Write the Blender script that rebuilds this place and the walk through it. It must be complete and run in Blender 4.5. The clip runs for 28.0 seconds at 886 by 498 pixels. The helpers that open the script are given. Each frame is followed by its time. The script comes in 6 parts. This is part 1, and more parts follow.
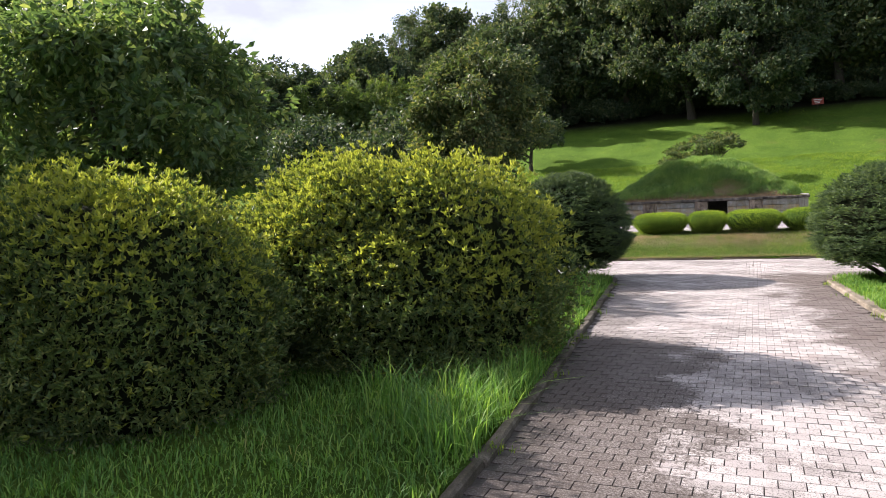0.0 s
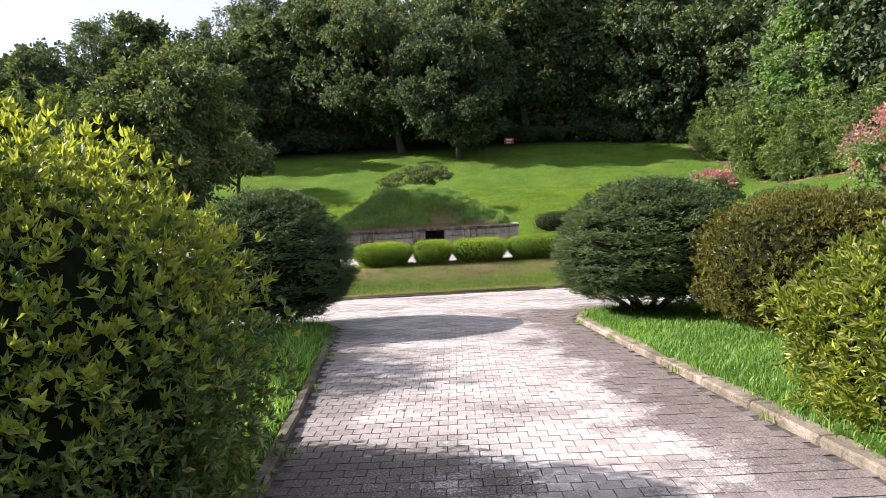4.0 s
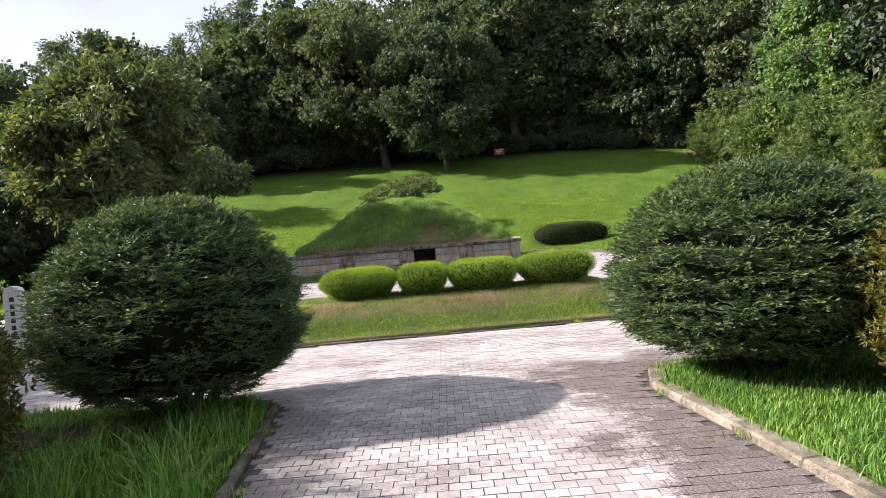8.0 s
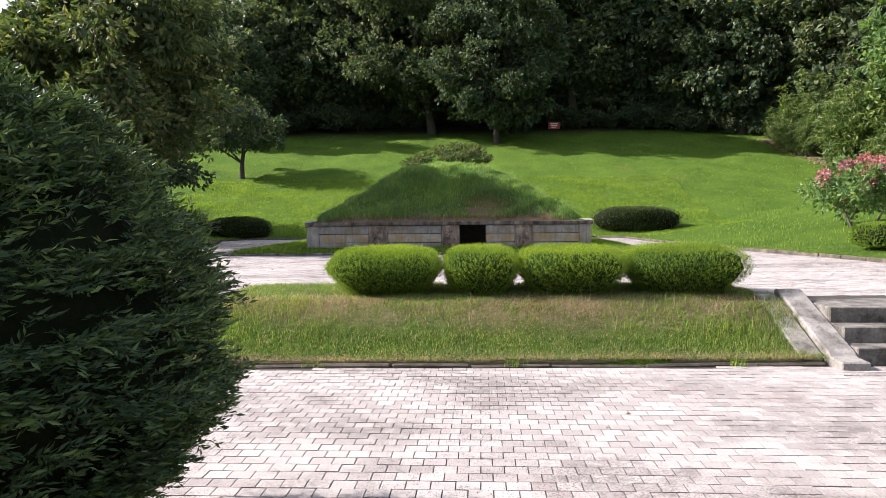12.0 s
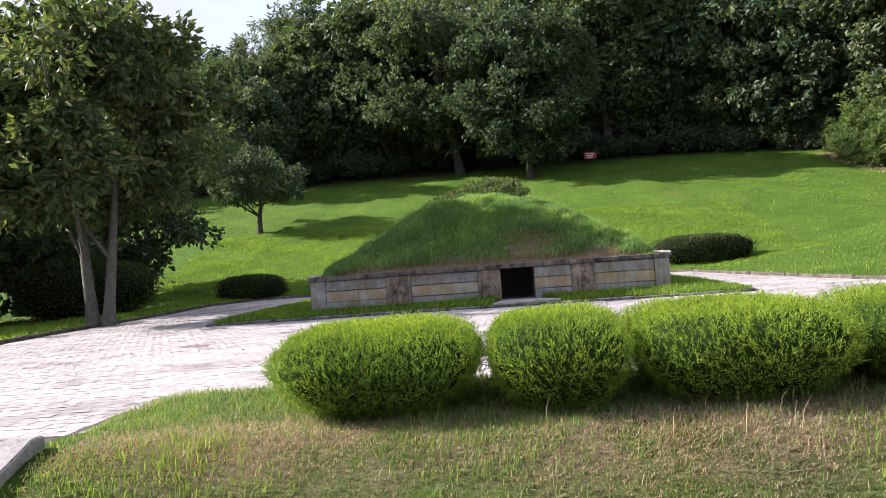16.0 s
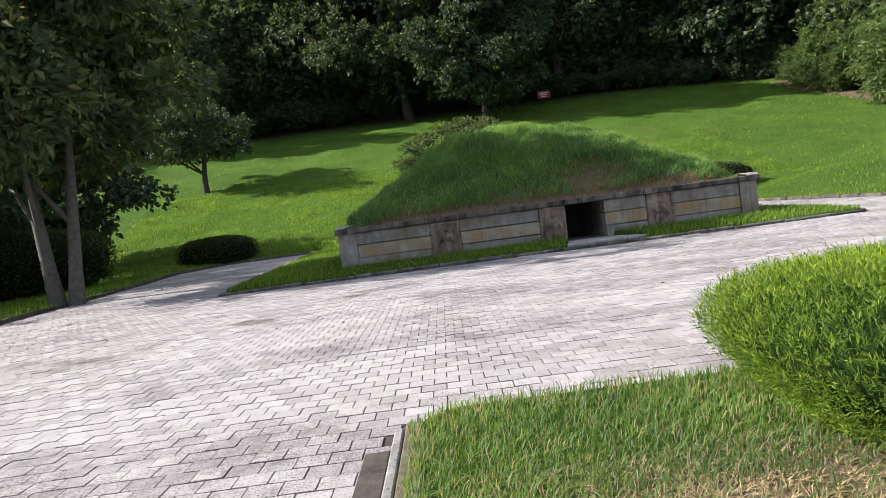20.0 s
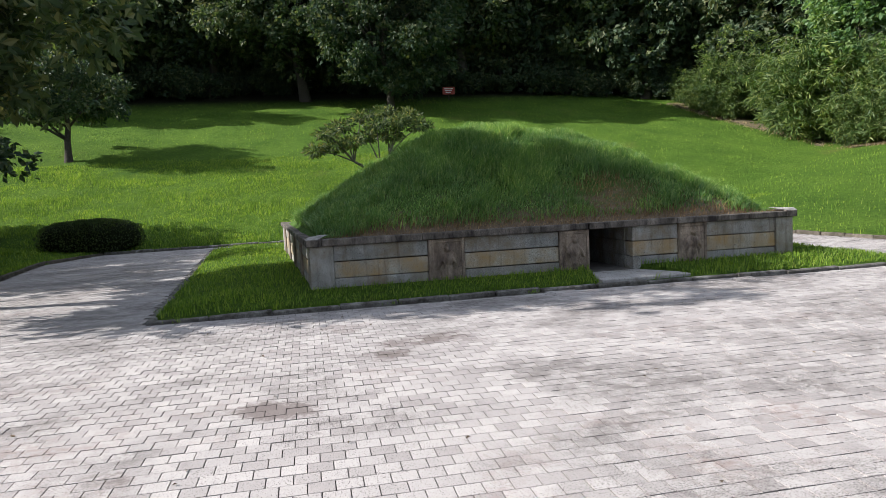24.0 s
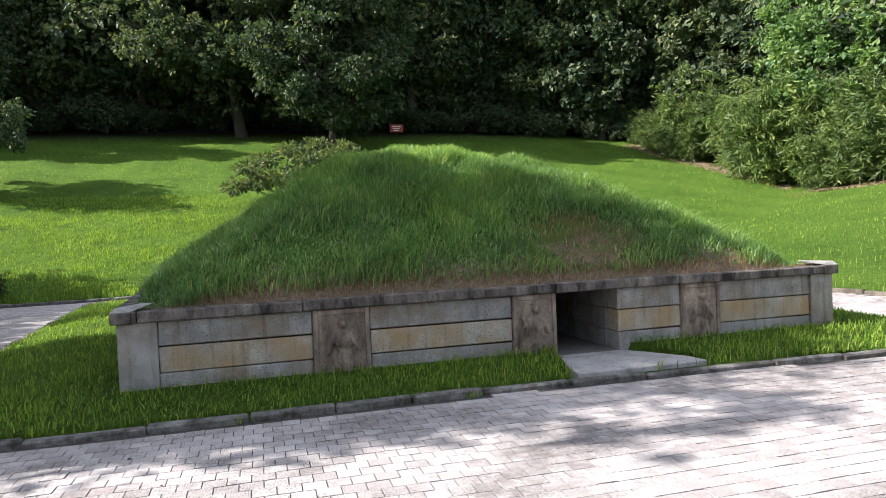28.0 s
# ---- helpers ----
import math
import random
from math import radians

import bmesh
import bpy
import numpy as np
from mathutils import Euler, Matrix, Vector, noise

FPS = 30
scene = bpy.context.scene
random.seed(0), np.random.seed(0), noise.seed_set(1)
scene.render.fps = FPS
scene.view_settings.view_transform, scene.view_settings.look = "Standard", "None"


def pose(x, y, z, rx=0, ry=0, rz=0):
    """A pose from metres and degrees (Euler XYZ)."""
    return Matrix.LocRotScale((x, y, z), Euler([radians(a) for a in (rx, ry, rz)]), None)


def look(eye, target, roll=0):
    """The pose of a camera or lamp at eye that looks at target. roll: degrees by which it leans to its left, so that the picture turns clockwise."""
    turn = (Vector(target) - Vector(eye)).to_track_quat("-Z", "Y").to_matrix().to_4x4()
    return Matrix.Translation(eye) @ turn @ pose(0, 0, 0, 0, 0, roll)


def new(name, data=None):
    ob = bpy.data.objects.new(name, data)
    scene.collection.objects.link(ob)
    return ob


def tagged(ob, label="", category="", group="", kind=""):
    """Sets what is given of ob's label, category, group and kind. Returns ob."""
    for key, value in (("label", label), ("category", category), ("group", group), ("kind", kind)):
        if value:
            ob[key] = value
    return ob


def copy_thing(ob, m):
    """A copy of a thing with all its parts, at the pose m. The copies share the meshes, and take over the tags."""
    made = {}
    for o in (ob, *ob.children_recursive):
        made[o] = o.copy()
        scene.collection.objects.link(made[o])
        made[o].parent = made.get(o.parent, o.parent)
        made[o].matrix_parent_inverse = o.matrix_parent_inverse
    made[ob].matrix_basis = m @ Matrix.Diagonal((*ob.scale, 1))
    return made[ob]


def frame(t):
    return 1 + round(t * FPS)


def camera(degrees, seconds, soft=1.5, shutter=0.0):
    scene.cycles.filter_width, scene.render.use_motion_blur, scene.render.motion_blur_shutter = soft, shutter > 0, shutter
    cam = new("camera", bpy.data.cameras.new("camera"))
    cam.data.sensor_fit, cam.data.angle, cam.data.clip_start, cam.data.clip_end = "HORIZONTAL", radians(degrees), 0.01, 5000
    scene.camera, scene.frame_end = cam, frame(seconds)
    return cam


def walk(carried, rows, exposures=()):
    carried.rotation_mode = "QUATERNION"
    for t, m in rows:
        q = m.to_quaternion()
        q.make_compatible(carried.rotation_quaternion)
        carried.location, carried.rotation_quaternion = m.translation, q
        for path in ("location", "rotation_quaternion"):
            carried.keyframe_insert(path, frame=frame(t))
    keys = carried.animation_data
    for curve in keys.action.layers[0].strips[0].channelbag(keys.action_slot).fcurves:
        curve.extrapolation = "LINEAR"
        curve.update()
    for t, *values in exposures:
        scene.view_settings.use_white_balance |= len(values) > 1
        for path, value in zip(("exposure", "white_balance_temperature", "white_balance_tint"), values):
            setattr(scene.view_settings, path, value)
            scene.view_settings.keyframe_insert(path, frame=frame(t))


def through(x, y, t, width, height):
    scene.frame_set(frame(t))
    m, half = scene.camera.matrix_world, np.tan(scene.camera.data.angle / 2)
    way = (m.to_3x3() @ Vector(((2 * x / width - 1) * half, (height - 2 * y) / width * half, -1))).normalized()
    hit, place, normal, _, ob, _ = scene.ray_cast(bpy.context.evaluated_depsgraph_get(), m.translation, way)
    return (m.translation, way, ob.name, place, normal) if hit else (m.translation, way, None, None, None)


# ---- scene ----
cam = camera(66.5, 28.0, soft=0.45)
PATH = [
    (0, (-1.004, -0.104, 1.894), (-1.844, 1.707, 1.77), -2.8),
    (0.5, (-1.109, 0.306, 1.762), (-1.725, 2.208, 1.703), -1.5),
    (1, (-1.081, 0.69, 1.781), (-1.674, 2.599, 1.735), -0.7),
    (1.5, (-1.042, 1.185, 1.773), (-1.609, 3.101, 1.691), -4.6),
    (2, (-1.132, 1.673, 1.65), (-1.437, 3.65, 1.642), -5.4),
    (2.5, (-1.397, 2.198, 1.707), (-1.597, 4.187, 1.63), -5.0),
    (3, (-1.629, 2.65, 1.715), (-1.529, 4.646, 1.66), -2.1),
    (3.5, (-1.776, 3.222, 1.728), (-1.771, 5.221, 1.667), -1.9),
    (5.5, (-1.649, 4.855, 1.856), (-1.712, 6.852, 1.771), -3.9),
    (6, (-1.732, 5.457, 1.833), (-1.657, 7.454, 1.887), -2.6),
    (6.5, (-1.786, 6.061, 1.782), (-1.815, 8.061, 1.785), -3.7),
    (7, (-1.838, 6.683, 1.813), (-1.789, 8.682, 1.827), -3.4),
    (7.5, (-1.863, 7.225, 1.765), (-1.688, 9.216, 1.709), -3.1),
    (8, (-1.868, 7.888, 1.793), (-1.87, 9.888, 1.769), -4.9),
    (8.5, (-1.97, 8.432, 1.824), (-1.741, 10.419, 1.818), -4.4),
    (9, (-2.013, 9.053, 1.818), (-1.968, 11.053, 1.815), -5.2),
    (9.5, (-2.148, 9.602, 1.843), (-1.937, 11.588, 1.734), -4.9),
    (10, (-2.163, 10.215, 1.847), (-2.136, 12.214, 1.817), -5.2),
    (10.5, (-2.341, 10.803, 1.739), (-2.215, 12.797, 1.662), 0.1),
    (11, (-2.272, 11.482, 1.844), (-2.21, 13.481, 1.827), -6.4),
    (11.5, (-2.391, 12.202, 1.768), (-2.505, 14.196, 1.674), 0.1),
    (13.5, (-2.329, 14.761, 1.768), (-2.42, 16.757, 1.687), -4.4),
    (14, (-2.534, 15.464, 1.762), (-2.495, 17.459, 1.62), -0.9),
    (14.5, (-2.54, 15.903, 1.703), (-2.679, 17.898, 1.692), -3.0),
    (15, (-2.534, 16.572, 1.802), (-2.625, 18.568, 1.719), -3.2),
    (15.5, (-2.586, 17.024, 1.788), (-2.574, 19.024, 1.805), -4.5),
    (16, (-2.66, 17.517, 1.772), (-2.872, 19.505, 1.816), -4.2),
    (16.5, (-2.85, 17.917, 1.808), (-3.007, 19.908, 1.703), -1.7),
    (17, (-3.073, 18.52, 1.744), (-3.45, 20.484, 1.744), -4.1),
    (17.5, (-3.428, 18.963, 1.718), (-3.636, 20.952, 1.688), -6.3),
    (18, (-3.798, 19.291, 1.742), (-4.093, 21.268, 1.802), -6.5),
    (18.5, (-4.227, 19.772, 1.738), (-4.519, 21.747, 1.617), -8.7),
    (19, (-4.714, 19.867, 1.699), (-5.045, 21.84, 1.675), -9.2),
    (19.5, (-5.331, 20.052, 1.781), (-5.648, 22.026, 1.807), -11.7),
    (20, (-5.869, 20.159, 1.787), (-5.879, 22.156, 1.672), -7.6),
    (20.5, (-6.409, 20.457, 1.789), (-6.53, 22.453, 1.801), -7.2),
    (22.5, (-7.714, 22.005, 2.206), (-7.62, 23.999, 2.085), -6.1),
    (23, (-7.871, 22.442, 2.427), (-7.886, 24.438, 2.313), -2.3),
    (23.5, (-8.055, 22.883, 2.398), (-7.863, 24.858, 2.148), -2.4),
    (24, (-8.248, 23.539, 2.42), (-7.863, 25.494, 2.243), -2.9),
    (24.5, (-8.486, 24.06, 2.434), (-8.028, 25.997, 2.242), -3.5),
    (25, (-8.673, 24.531, 2.448), (-8.242, 26.484, 2.404), -2.9),
    (25.5, (-8.676, 25.121, 2.407), (-8.19, 27.054, 2.247), -0.5),
    (26, (-8.63, 25.911, 2.409), (-8.383, 27.894, 2.34), -0.9),
    (26.5, (-8.397, 26.267, 2.45), (-8.292, 28.259, 2.592), -2.9),
    (27, (-7.897, 26.763, 2.425), (-7.454, 28.712, 2.49), -4.8),
    (27.5, (-7.352, 27.073, 2.421), (-6.889, 29.018, 2.36), -2.4),
    (28, (-6.723, 27.457, 2.398), (-6.201, 29.387, 2.341), -2.5),
]
walk(cam, [(t, look(eye, target, roll)) for t, eye, target, roll in PATH],
     [(0.0, 1.4, 6400, 19), (3.0, 1.5, 6400, 19), (8.0, 1.45, 6350, 19), (11.0, 1.48, 6350, 19), (14.0, 1.13, 6200, 18), (16.0, 1.5, 6150, 19), (17.0, 1.7, 6150, 21), (19.0, 1.44, 6150, 18),
      (20.0, 1.1, 6050, 13), (23.0, 1.04, 6050, 12), (24.0, 0.98, 6050, 11), (26.0, 1.18, 6050, 12), (27.0, 1.48, 6100, 13), (28.0, 1.6, 6150, 14)])

# ---- light ----
world = bpy.data.worlds.new("world")
scene.world = world
world.use_nodes = True
wn = world.node_tree.nodes
sky = wn.new("ShaderNodeTexSky")
sky.sky_type = "NISHITA"
sky.sun_disc = False
sky.sun_elevation = radians(33)
sky.sun_rotation = radians(275)
sky.air_density, sky.dust_density, sky.ozone_density = 1.0, 3.5, 1.5
wn["Background"].inputs[1].default_value = 0.14
# high thin cloud all over the sky, with paler and greyer parts
wl = world.node_tree.links
coord = wn.new("ShaderNodeTexCoord")
flat_sky = wn.new("ShaderNodeVectorMath")
flat_sky.operation = "MULTIPLY"
flat_sky.inputs[1].default_value = (1.0, 1.0, 2.2)
cloud = wn.new("ShaderNodeTexNoise")
cloud.inputs["Scale"].default_value, cloud.inputs["Detail"].default_value, cloud.inputs["Roughness"].default_value = 2.6, 6.0, 0.55
cover = wn.new("ShaderNodeMapRange")
cover.inputs[1].default_value, cover.inputs[2].default_value, cover.inputs[3].default_value, cover.inputs[4].default_value = 0.36, 0.58, 0.45, 1.0
veil = wn.new("ShaderNodeMix")
veil.data_type = "RGBA"
veil.inputs[7].default_value = (2.2, 2.36, 2.6, 1)
wl.new(coord.outputs["Generated"], flat_sky.inputs[0])
wl.new(flat_sky.outputs[0], cloud.inputs["Vector"])
wl.new(cloud.outputs["Fac"], cover.inputs[0])
wl.new(cover.outputs[0], veil.inputs[0])
wl.new(sky.outputs[0], veil.inputs[6])
wl.new(veil.outputs[2], wn["Background"].inputs[0])

sun = new("sun", bpy.data.lights.new("sun", "SUN"))
sun.data.energy, sun.data.angle, sun.data.color = 4.6, radians(0.6), (1.0, 0.94, 0.85)
sun.matrix_world = look((0, 0, 0), (0.835, -0.075, -0.545))
sun.location = (-60, 20, 60)


# ---- materials ----
def material(name, rough=0.8, spec=0.3):
    m = bpy.data.materials.new(name)
    m.use_nodes = True
    n = m.node_tree.nodes
    b = n["Principled BSDF"]
    b.inputs["Roughness"].default_value = rough
    b.inputs["Specular IOR Level"].default_value = spec
    return m, n, m.node_tree.links, b


def noise_fac(n, l, scale, detail=4.0, rough=0.6, lo=0.35, hi=0.65, stretch=None):
    """A noise of the place in the world, from 0 to 1 between lo and hi."""
    g = n.new("ShaderNodeNewGeometry")
    t = n.new("ShaderNodeTexNoise")
    t.inputs["Scale"].default_value = scale
    t.inputs["Detail"].default_value = detail
    t.inputs["Roughness"].default_value = rough
    src = g.outputs["Position"]
    if stretch:
        mp = n.new("ShaderNodeVectorMath")
        mp.operation = "MULTIPLY"
        mp.inputs[1].default_value = stretch
        l.new(src, mp.inputs[0])
        src = mp.outputs[0]
    l.new(src, t.inputs["Vector"])
    r = n.new("ShaderNodeMapRange")
    r.inputs[1].default_value, r.inputs[2].default_value = lo, hi
    l.new(t.outputs["Fac"], r.inputs[0])
    return r.outputs[0]


def mix(n, l, fac, a, b, mode="MIX"):
    """A mix of two colours or sockets."""
    x = n.new("ShaderNodeMix")
    x.data_type, x.blend_type = "RGBA", mode
    for sock, v in ((x.inputs[0], fac), (x.inputs[6], a), (x.inputs[7], b)):
        if isinstance(v, (int, float)):
            sock.default_value = v
        elif isinstance(v, tuple):
            sock.default_value = (*v, 1)
        else:
            l.new(v, sock)
    return x.outputs[2]


def bump(n, l, b, height, strength=0.4, dist=0.01):
    x = n.new("ShaderNodeBump")
    x.inputs["Strength"].default_value, x.inputs["Distance"].default_value = strength, dist
    l.new(height, x.inputs["Height"])
    l.new(x.outputs[0], b.inputs["Normal"])


def leaf_material(name, dark, light, tip=None, through=0.35, rough=0.5, patch=0.6, spec=0.3, gain=1.0):
    """Leaves that vary one by one and from patch to patch, and let some light through."""
    m, n, l, b = material(name, rough, spec)
    g = n.new("ShaderNodeNewGeometry")
    c = mix(n, l, g.outputs["Random Per Island"], dark, light)
    if tip:
        r = n.new("ShaderNodeMapRange")
        r.inputs[1].default_value, r.inputs[2].default_value = 0.72, 1.0
        l.new(g.outputs["Random Per Island"], r.inputs[0])
        c = mix(n, l, r.outputs[0], c, tip)
    f = noise_fac(n, l, patch, 3.0)
    shade = mix(n, l, f, (0.88, 0.84, 0.90), (1.45, 1.24, 1.10))
    c = mix(n, l, 1.0, c, shade, "MULTIPLY")
    l.new(c, b.inputs["Base Color"])
    t = n.new("ShaderNodeBsdfTranslucent")
    ct = mix(n, l, 1.0, c, (1.5 * gain, 1.55 * gain, 0.7 * gain), "MULTIPLY")
    l.new(ct, t.inputs["Color"])
    s = n.new("ShaderNodeMixShader")
    s.inputs[0].default_value = through
    l.new(b.outputs[0], s.inputs[1])
    l.new(t.outputs[0], s.inputs[2])
    l.new(s.outputs[0], n["Material Output"].inputs["Surface"])
    return m


def stone_material(name, a, c, stain, scale=9.0, amount=0.5, speck=0.25, rough=0.85, streak=None, tint=0.22):
    """Granite or concrete with specks, weathered patches and dark growth."""
    m, n, l, b = material(name, rough, 0.25)
    base = mix(n, l, noise_fac(n, l, 3.0, 5.0), a, c)
    o = n.new("ShaderNodeObjectInfo")
    var = n.new("ShaderNodeMapRange")
    var.inputs[3].default_value, var.inputs[4].default_value = 0.84, 1.12
    l.new(o.outputs["Random"], var.inputs[0])
    base = mix(n, l, 1.0, base, var.outputs[0], "MULTIPLY")
    pick = n.new("ShaderNodeMath")
    pick.operation = "FRACT"
    ten = n.new("ShaderNodeMath")
    ten.operation = "MULTIPLY"
    ten.inputs[1].default_value = 7.3
    l.new(o.outputs["Random"], ten.inputs[0])
    l.new(ten.outputs[0], pick.inputs[0])
    base = mix(n, l, pick.outputs[0], base, mix(n, l, tint, base, stain))
    grain = noise_fac(n, l, 130.0, 2.0, 0.5, 0.3, 0.7)
    gr = mix(n, l, grain, (1 - speck,) * 3, (1 + speck * 0.6,) * 3)
    base = mix(n, l, 1.0, base, gr, "MULTIPLY")
    base = mix(n, l, noise_fac(n, l, 48.0, 3.0, 0.6, 0.60, 0.66), base, mix(n, l, 1.0, base, (0.35, 0.33, 0.30), "MULTIPLY"))
    f = noise_fac(n, l, scale * 0.2, 6.0, 0.7, 0.62 - 0.2 * amount, 0.78 - 0.1 * amount, streak)
    base = mix(n, l, f, base, stain)
    runs = noise_fac(n, l, 1.0, 4.0, 0.7, 0.52, 0.72, (9.0, 9.0, 0.9))
    base = mix(n, l, runs, base, mix(n, l, 1.0, base, (0.62, 0.58, 0.54), "MULTIPLY"))
    l.new(base, b.inputs["Base Color"])
    bump(n, l, b, noise_fac(n, l, 60.0, 5.0, 0.7, 0.2, 0.8), 0.5, 0.006)
    return m


STAINS = ((-10.1, 27.8, 1.0), (-9.7, 28.3, 0.5), (-8.7, 29.4, 0.45), (-6.9, 31.5, 0.8), (-7.5, 31.0, 0.5), (-12.9, 32.5, 0.8))


def paving_material(name):
    m_, n, l, b = material(name, 0.85, 0.25)
    g = n.new("ShaderNodeNewGeometry")
    o = n.new("ShaderNodeObjectInfo")
    add = n.new("ShaderNodeMath")
    add.operation = "ADD"
    l.new(g.outputs["Random Per Island"], add.inputs[0])
    l.new(o.outputs["Random"], add.inputs[1])
    fr = n.new("ShaderNodeMath")
    fr.operation = "FRACT"
    l.new(add.outputs[0], fr.inputs[0])
    ramp = n.new("ShaderNodeValToRGB")
    e = ramp.color_ramp.elements
    e[0].position, e[0].color = 0.0, (0.335, 0.305, 0.293, 1)
    e[1].position, e[1].color = 1.0, (0.47, 0.435, 0.415, 1)
    x = ramp.color_ramp.elements.new(0.45)
    x.color = (0.405, 0.373, 0.358, 1)
    l.new(fr.outputs[0], ramp.inputs[0])
    c = mix(n, l, noise_fac(n, l, 75.0, 3.0, 0.6, 0.3, 0.7), (0.86,) * 3, (1.06,) * 3)
    c = mix(n, l, 1.0, ramp.outputs[0], c, "MULTIPLY")
    sx = n.new("ShaderNodeSeparateXYZ")
    l.new(g.outputs["Position"], sx.inputs[0])

    def calc(op, p, q, r=None):
        y = n.new("ShaderNodeMath")
        y.operation = op
        for sock, v in zip(y.inputs, (p, q, r)):
            if v is None:
                continue
            if isinstance(v, (int, float)):
                sock.default_value = v
            else:
                l.new(v, sock)
        return y.outputs[0]

    def rng(sock, a, z):
        r = n.new("ShaderNodeMapRange")
        r.interpolation_type = "SMOOTHSTEP"
        r.inputs[1].default_value, r.inputs[2].default_value = a, z
        l.new(sock, r.inputs[0])
        return r.outputs[0]

    # lichen: black pin-heads on every block, crowded where the broad patches are
    broad = noise_fac(n, l, 0.55, 5.0, 0.68, 0.44, 0.62, (1.0, 1.7, 1.0))
    mid = noise_fac(n, l, 2.3, 5.0, 0.7, 0.40, 0.64, (1.0, 1.5, 1.0))
    crowd = calc("MULTIPLY_ADD", broad, 0.09, calc("MULTIPLY", mid, 0.055))
    pin = noise_fac(n, l, 85.0, 2.0, 0.6, 0.0, 1.0)
    dots = rng(calc("ADD", pin, crowd), 0.60, 0.68)
    c = mix(n, l, calc("MULTIPLY", dots, 0.85), c, (0.085, 0.078, 0.074))
    # grey and rusty film over the broad patches
    film = calc("MULTIPLY", broad, noise_fac(n, l, 9.0, 5.0, 0.75, 0.40, 0.62))
    c = mix(n, l, calc("MULTIPLY", film, 0.75), c, (0.135, 0.118, 0.11))
    rust = calc("MULTIPLY", noise_fac(n, l, 0.8, 4.0, 0.65, 0.56, 0.70), noise_fac(n, l, 14.0, 4.0, 0.7, 0.42, 0.62))
    c = mix(n, l, calc("MULTIPLY", rust, 0.55), c, (0.22, 0.15, 0.13))
    # soil washed against the lower road's kerbs and painted azalea shade, borders ragged
    ragged = calc("MULTIPLY_ADD", noise_fac(n, l, 1.0, 5.0, 0.65, 0.3, 0.7), 1.5, calc("MULTIPLY", noise_fac(n, l, 26.0, 4.0, 0.75, 0.3, 0.7), 0.75))

    def soil_shade_band(k, turn, edge, y_end, col, most, near=1.0):
        across = calc("MULTIPLY", calc("MULTIPLY_ADD", sx.outputs[1], k, sx.outputs[0]), turn)
        m = rng(calc("ADD", across, ragged), edge, edge + 0.4)
        m = calc("MULTIPLY", m, rng(calc("MULTIPLY_ADD", ragged, 0.6, sx.outputs[1]), y_end + 1.2, y_end))
        m = calc("MULTIPLY", m, calc("MULTIPLY_ADD", noise_fac(n, l, 55.0, 4.0, 0.7, 0.34, 0.58), 0.55, 0.45))
        m = calc("MULTIPLY", m, calc("MULTIPLY_ADD", rng(sx.outputs[1], 4.0, 11.0), 1.0 - near, near))
        return mix(n, l, calc("MULTIPLY", m, most), c, col)

    c = soil_shade_band(0.083, 1.0, 1.6, 17.2, (0.075, 0.055, 0.047), 0.95, 0.5)
    c = soil_shade_band(0.095, -1.0, 2.75, 16.0, (0.095, 0.080, 0.072), 0.7)
    # stains beside the azalea, deepened to paint its shadow on the road
    c = soil_shade_band(0.095, -1.0, 1.75, 9.3, (0.068, 0.055, 0.047), 1.0)
    # old damp stains on the court
    for px, py, pr in STAINS:
        dx, dy = calc("ADD", sx.outputs[0], -px), calc("MULTIPLY", calc("ADD", sx.outputs[1], -py), 1.5)
        far = calc("SQRT", calc("MULTIPLY_ADD", dx, dx, calc("MULTIPLY", dy, dy)), 0.0)
        m = rng(calc("SUBTRACT", calc("MULTIPLY", ragged, pr), far), 0.35 * pr, 0.95 * pr)
        c = mix(n, l, calc("MULTIPLY", m, 0.8), c, (0.125, 0.098, 0.09))
    l.new(c, b.inputs["Base Color"])
    bump(n, l, b, noise_fac(n, l, 90.0, 4.0, 0.7, 0.2, 0.8), 0.5, 0.004)
    return m_


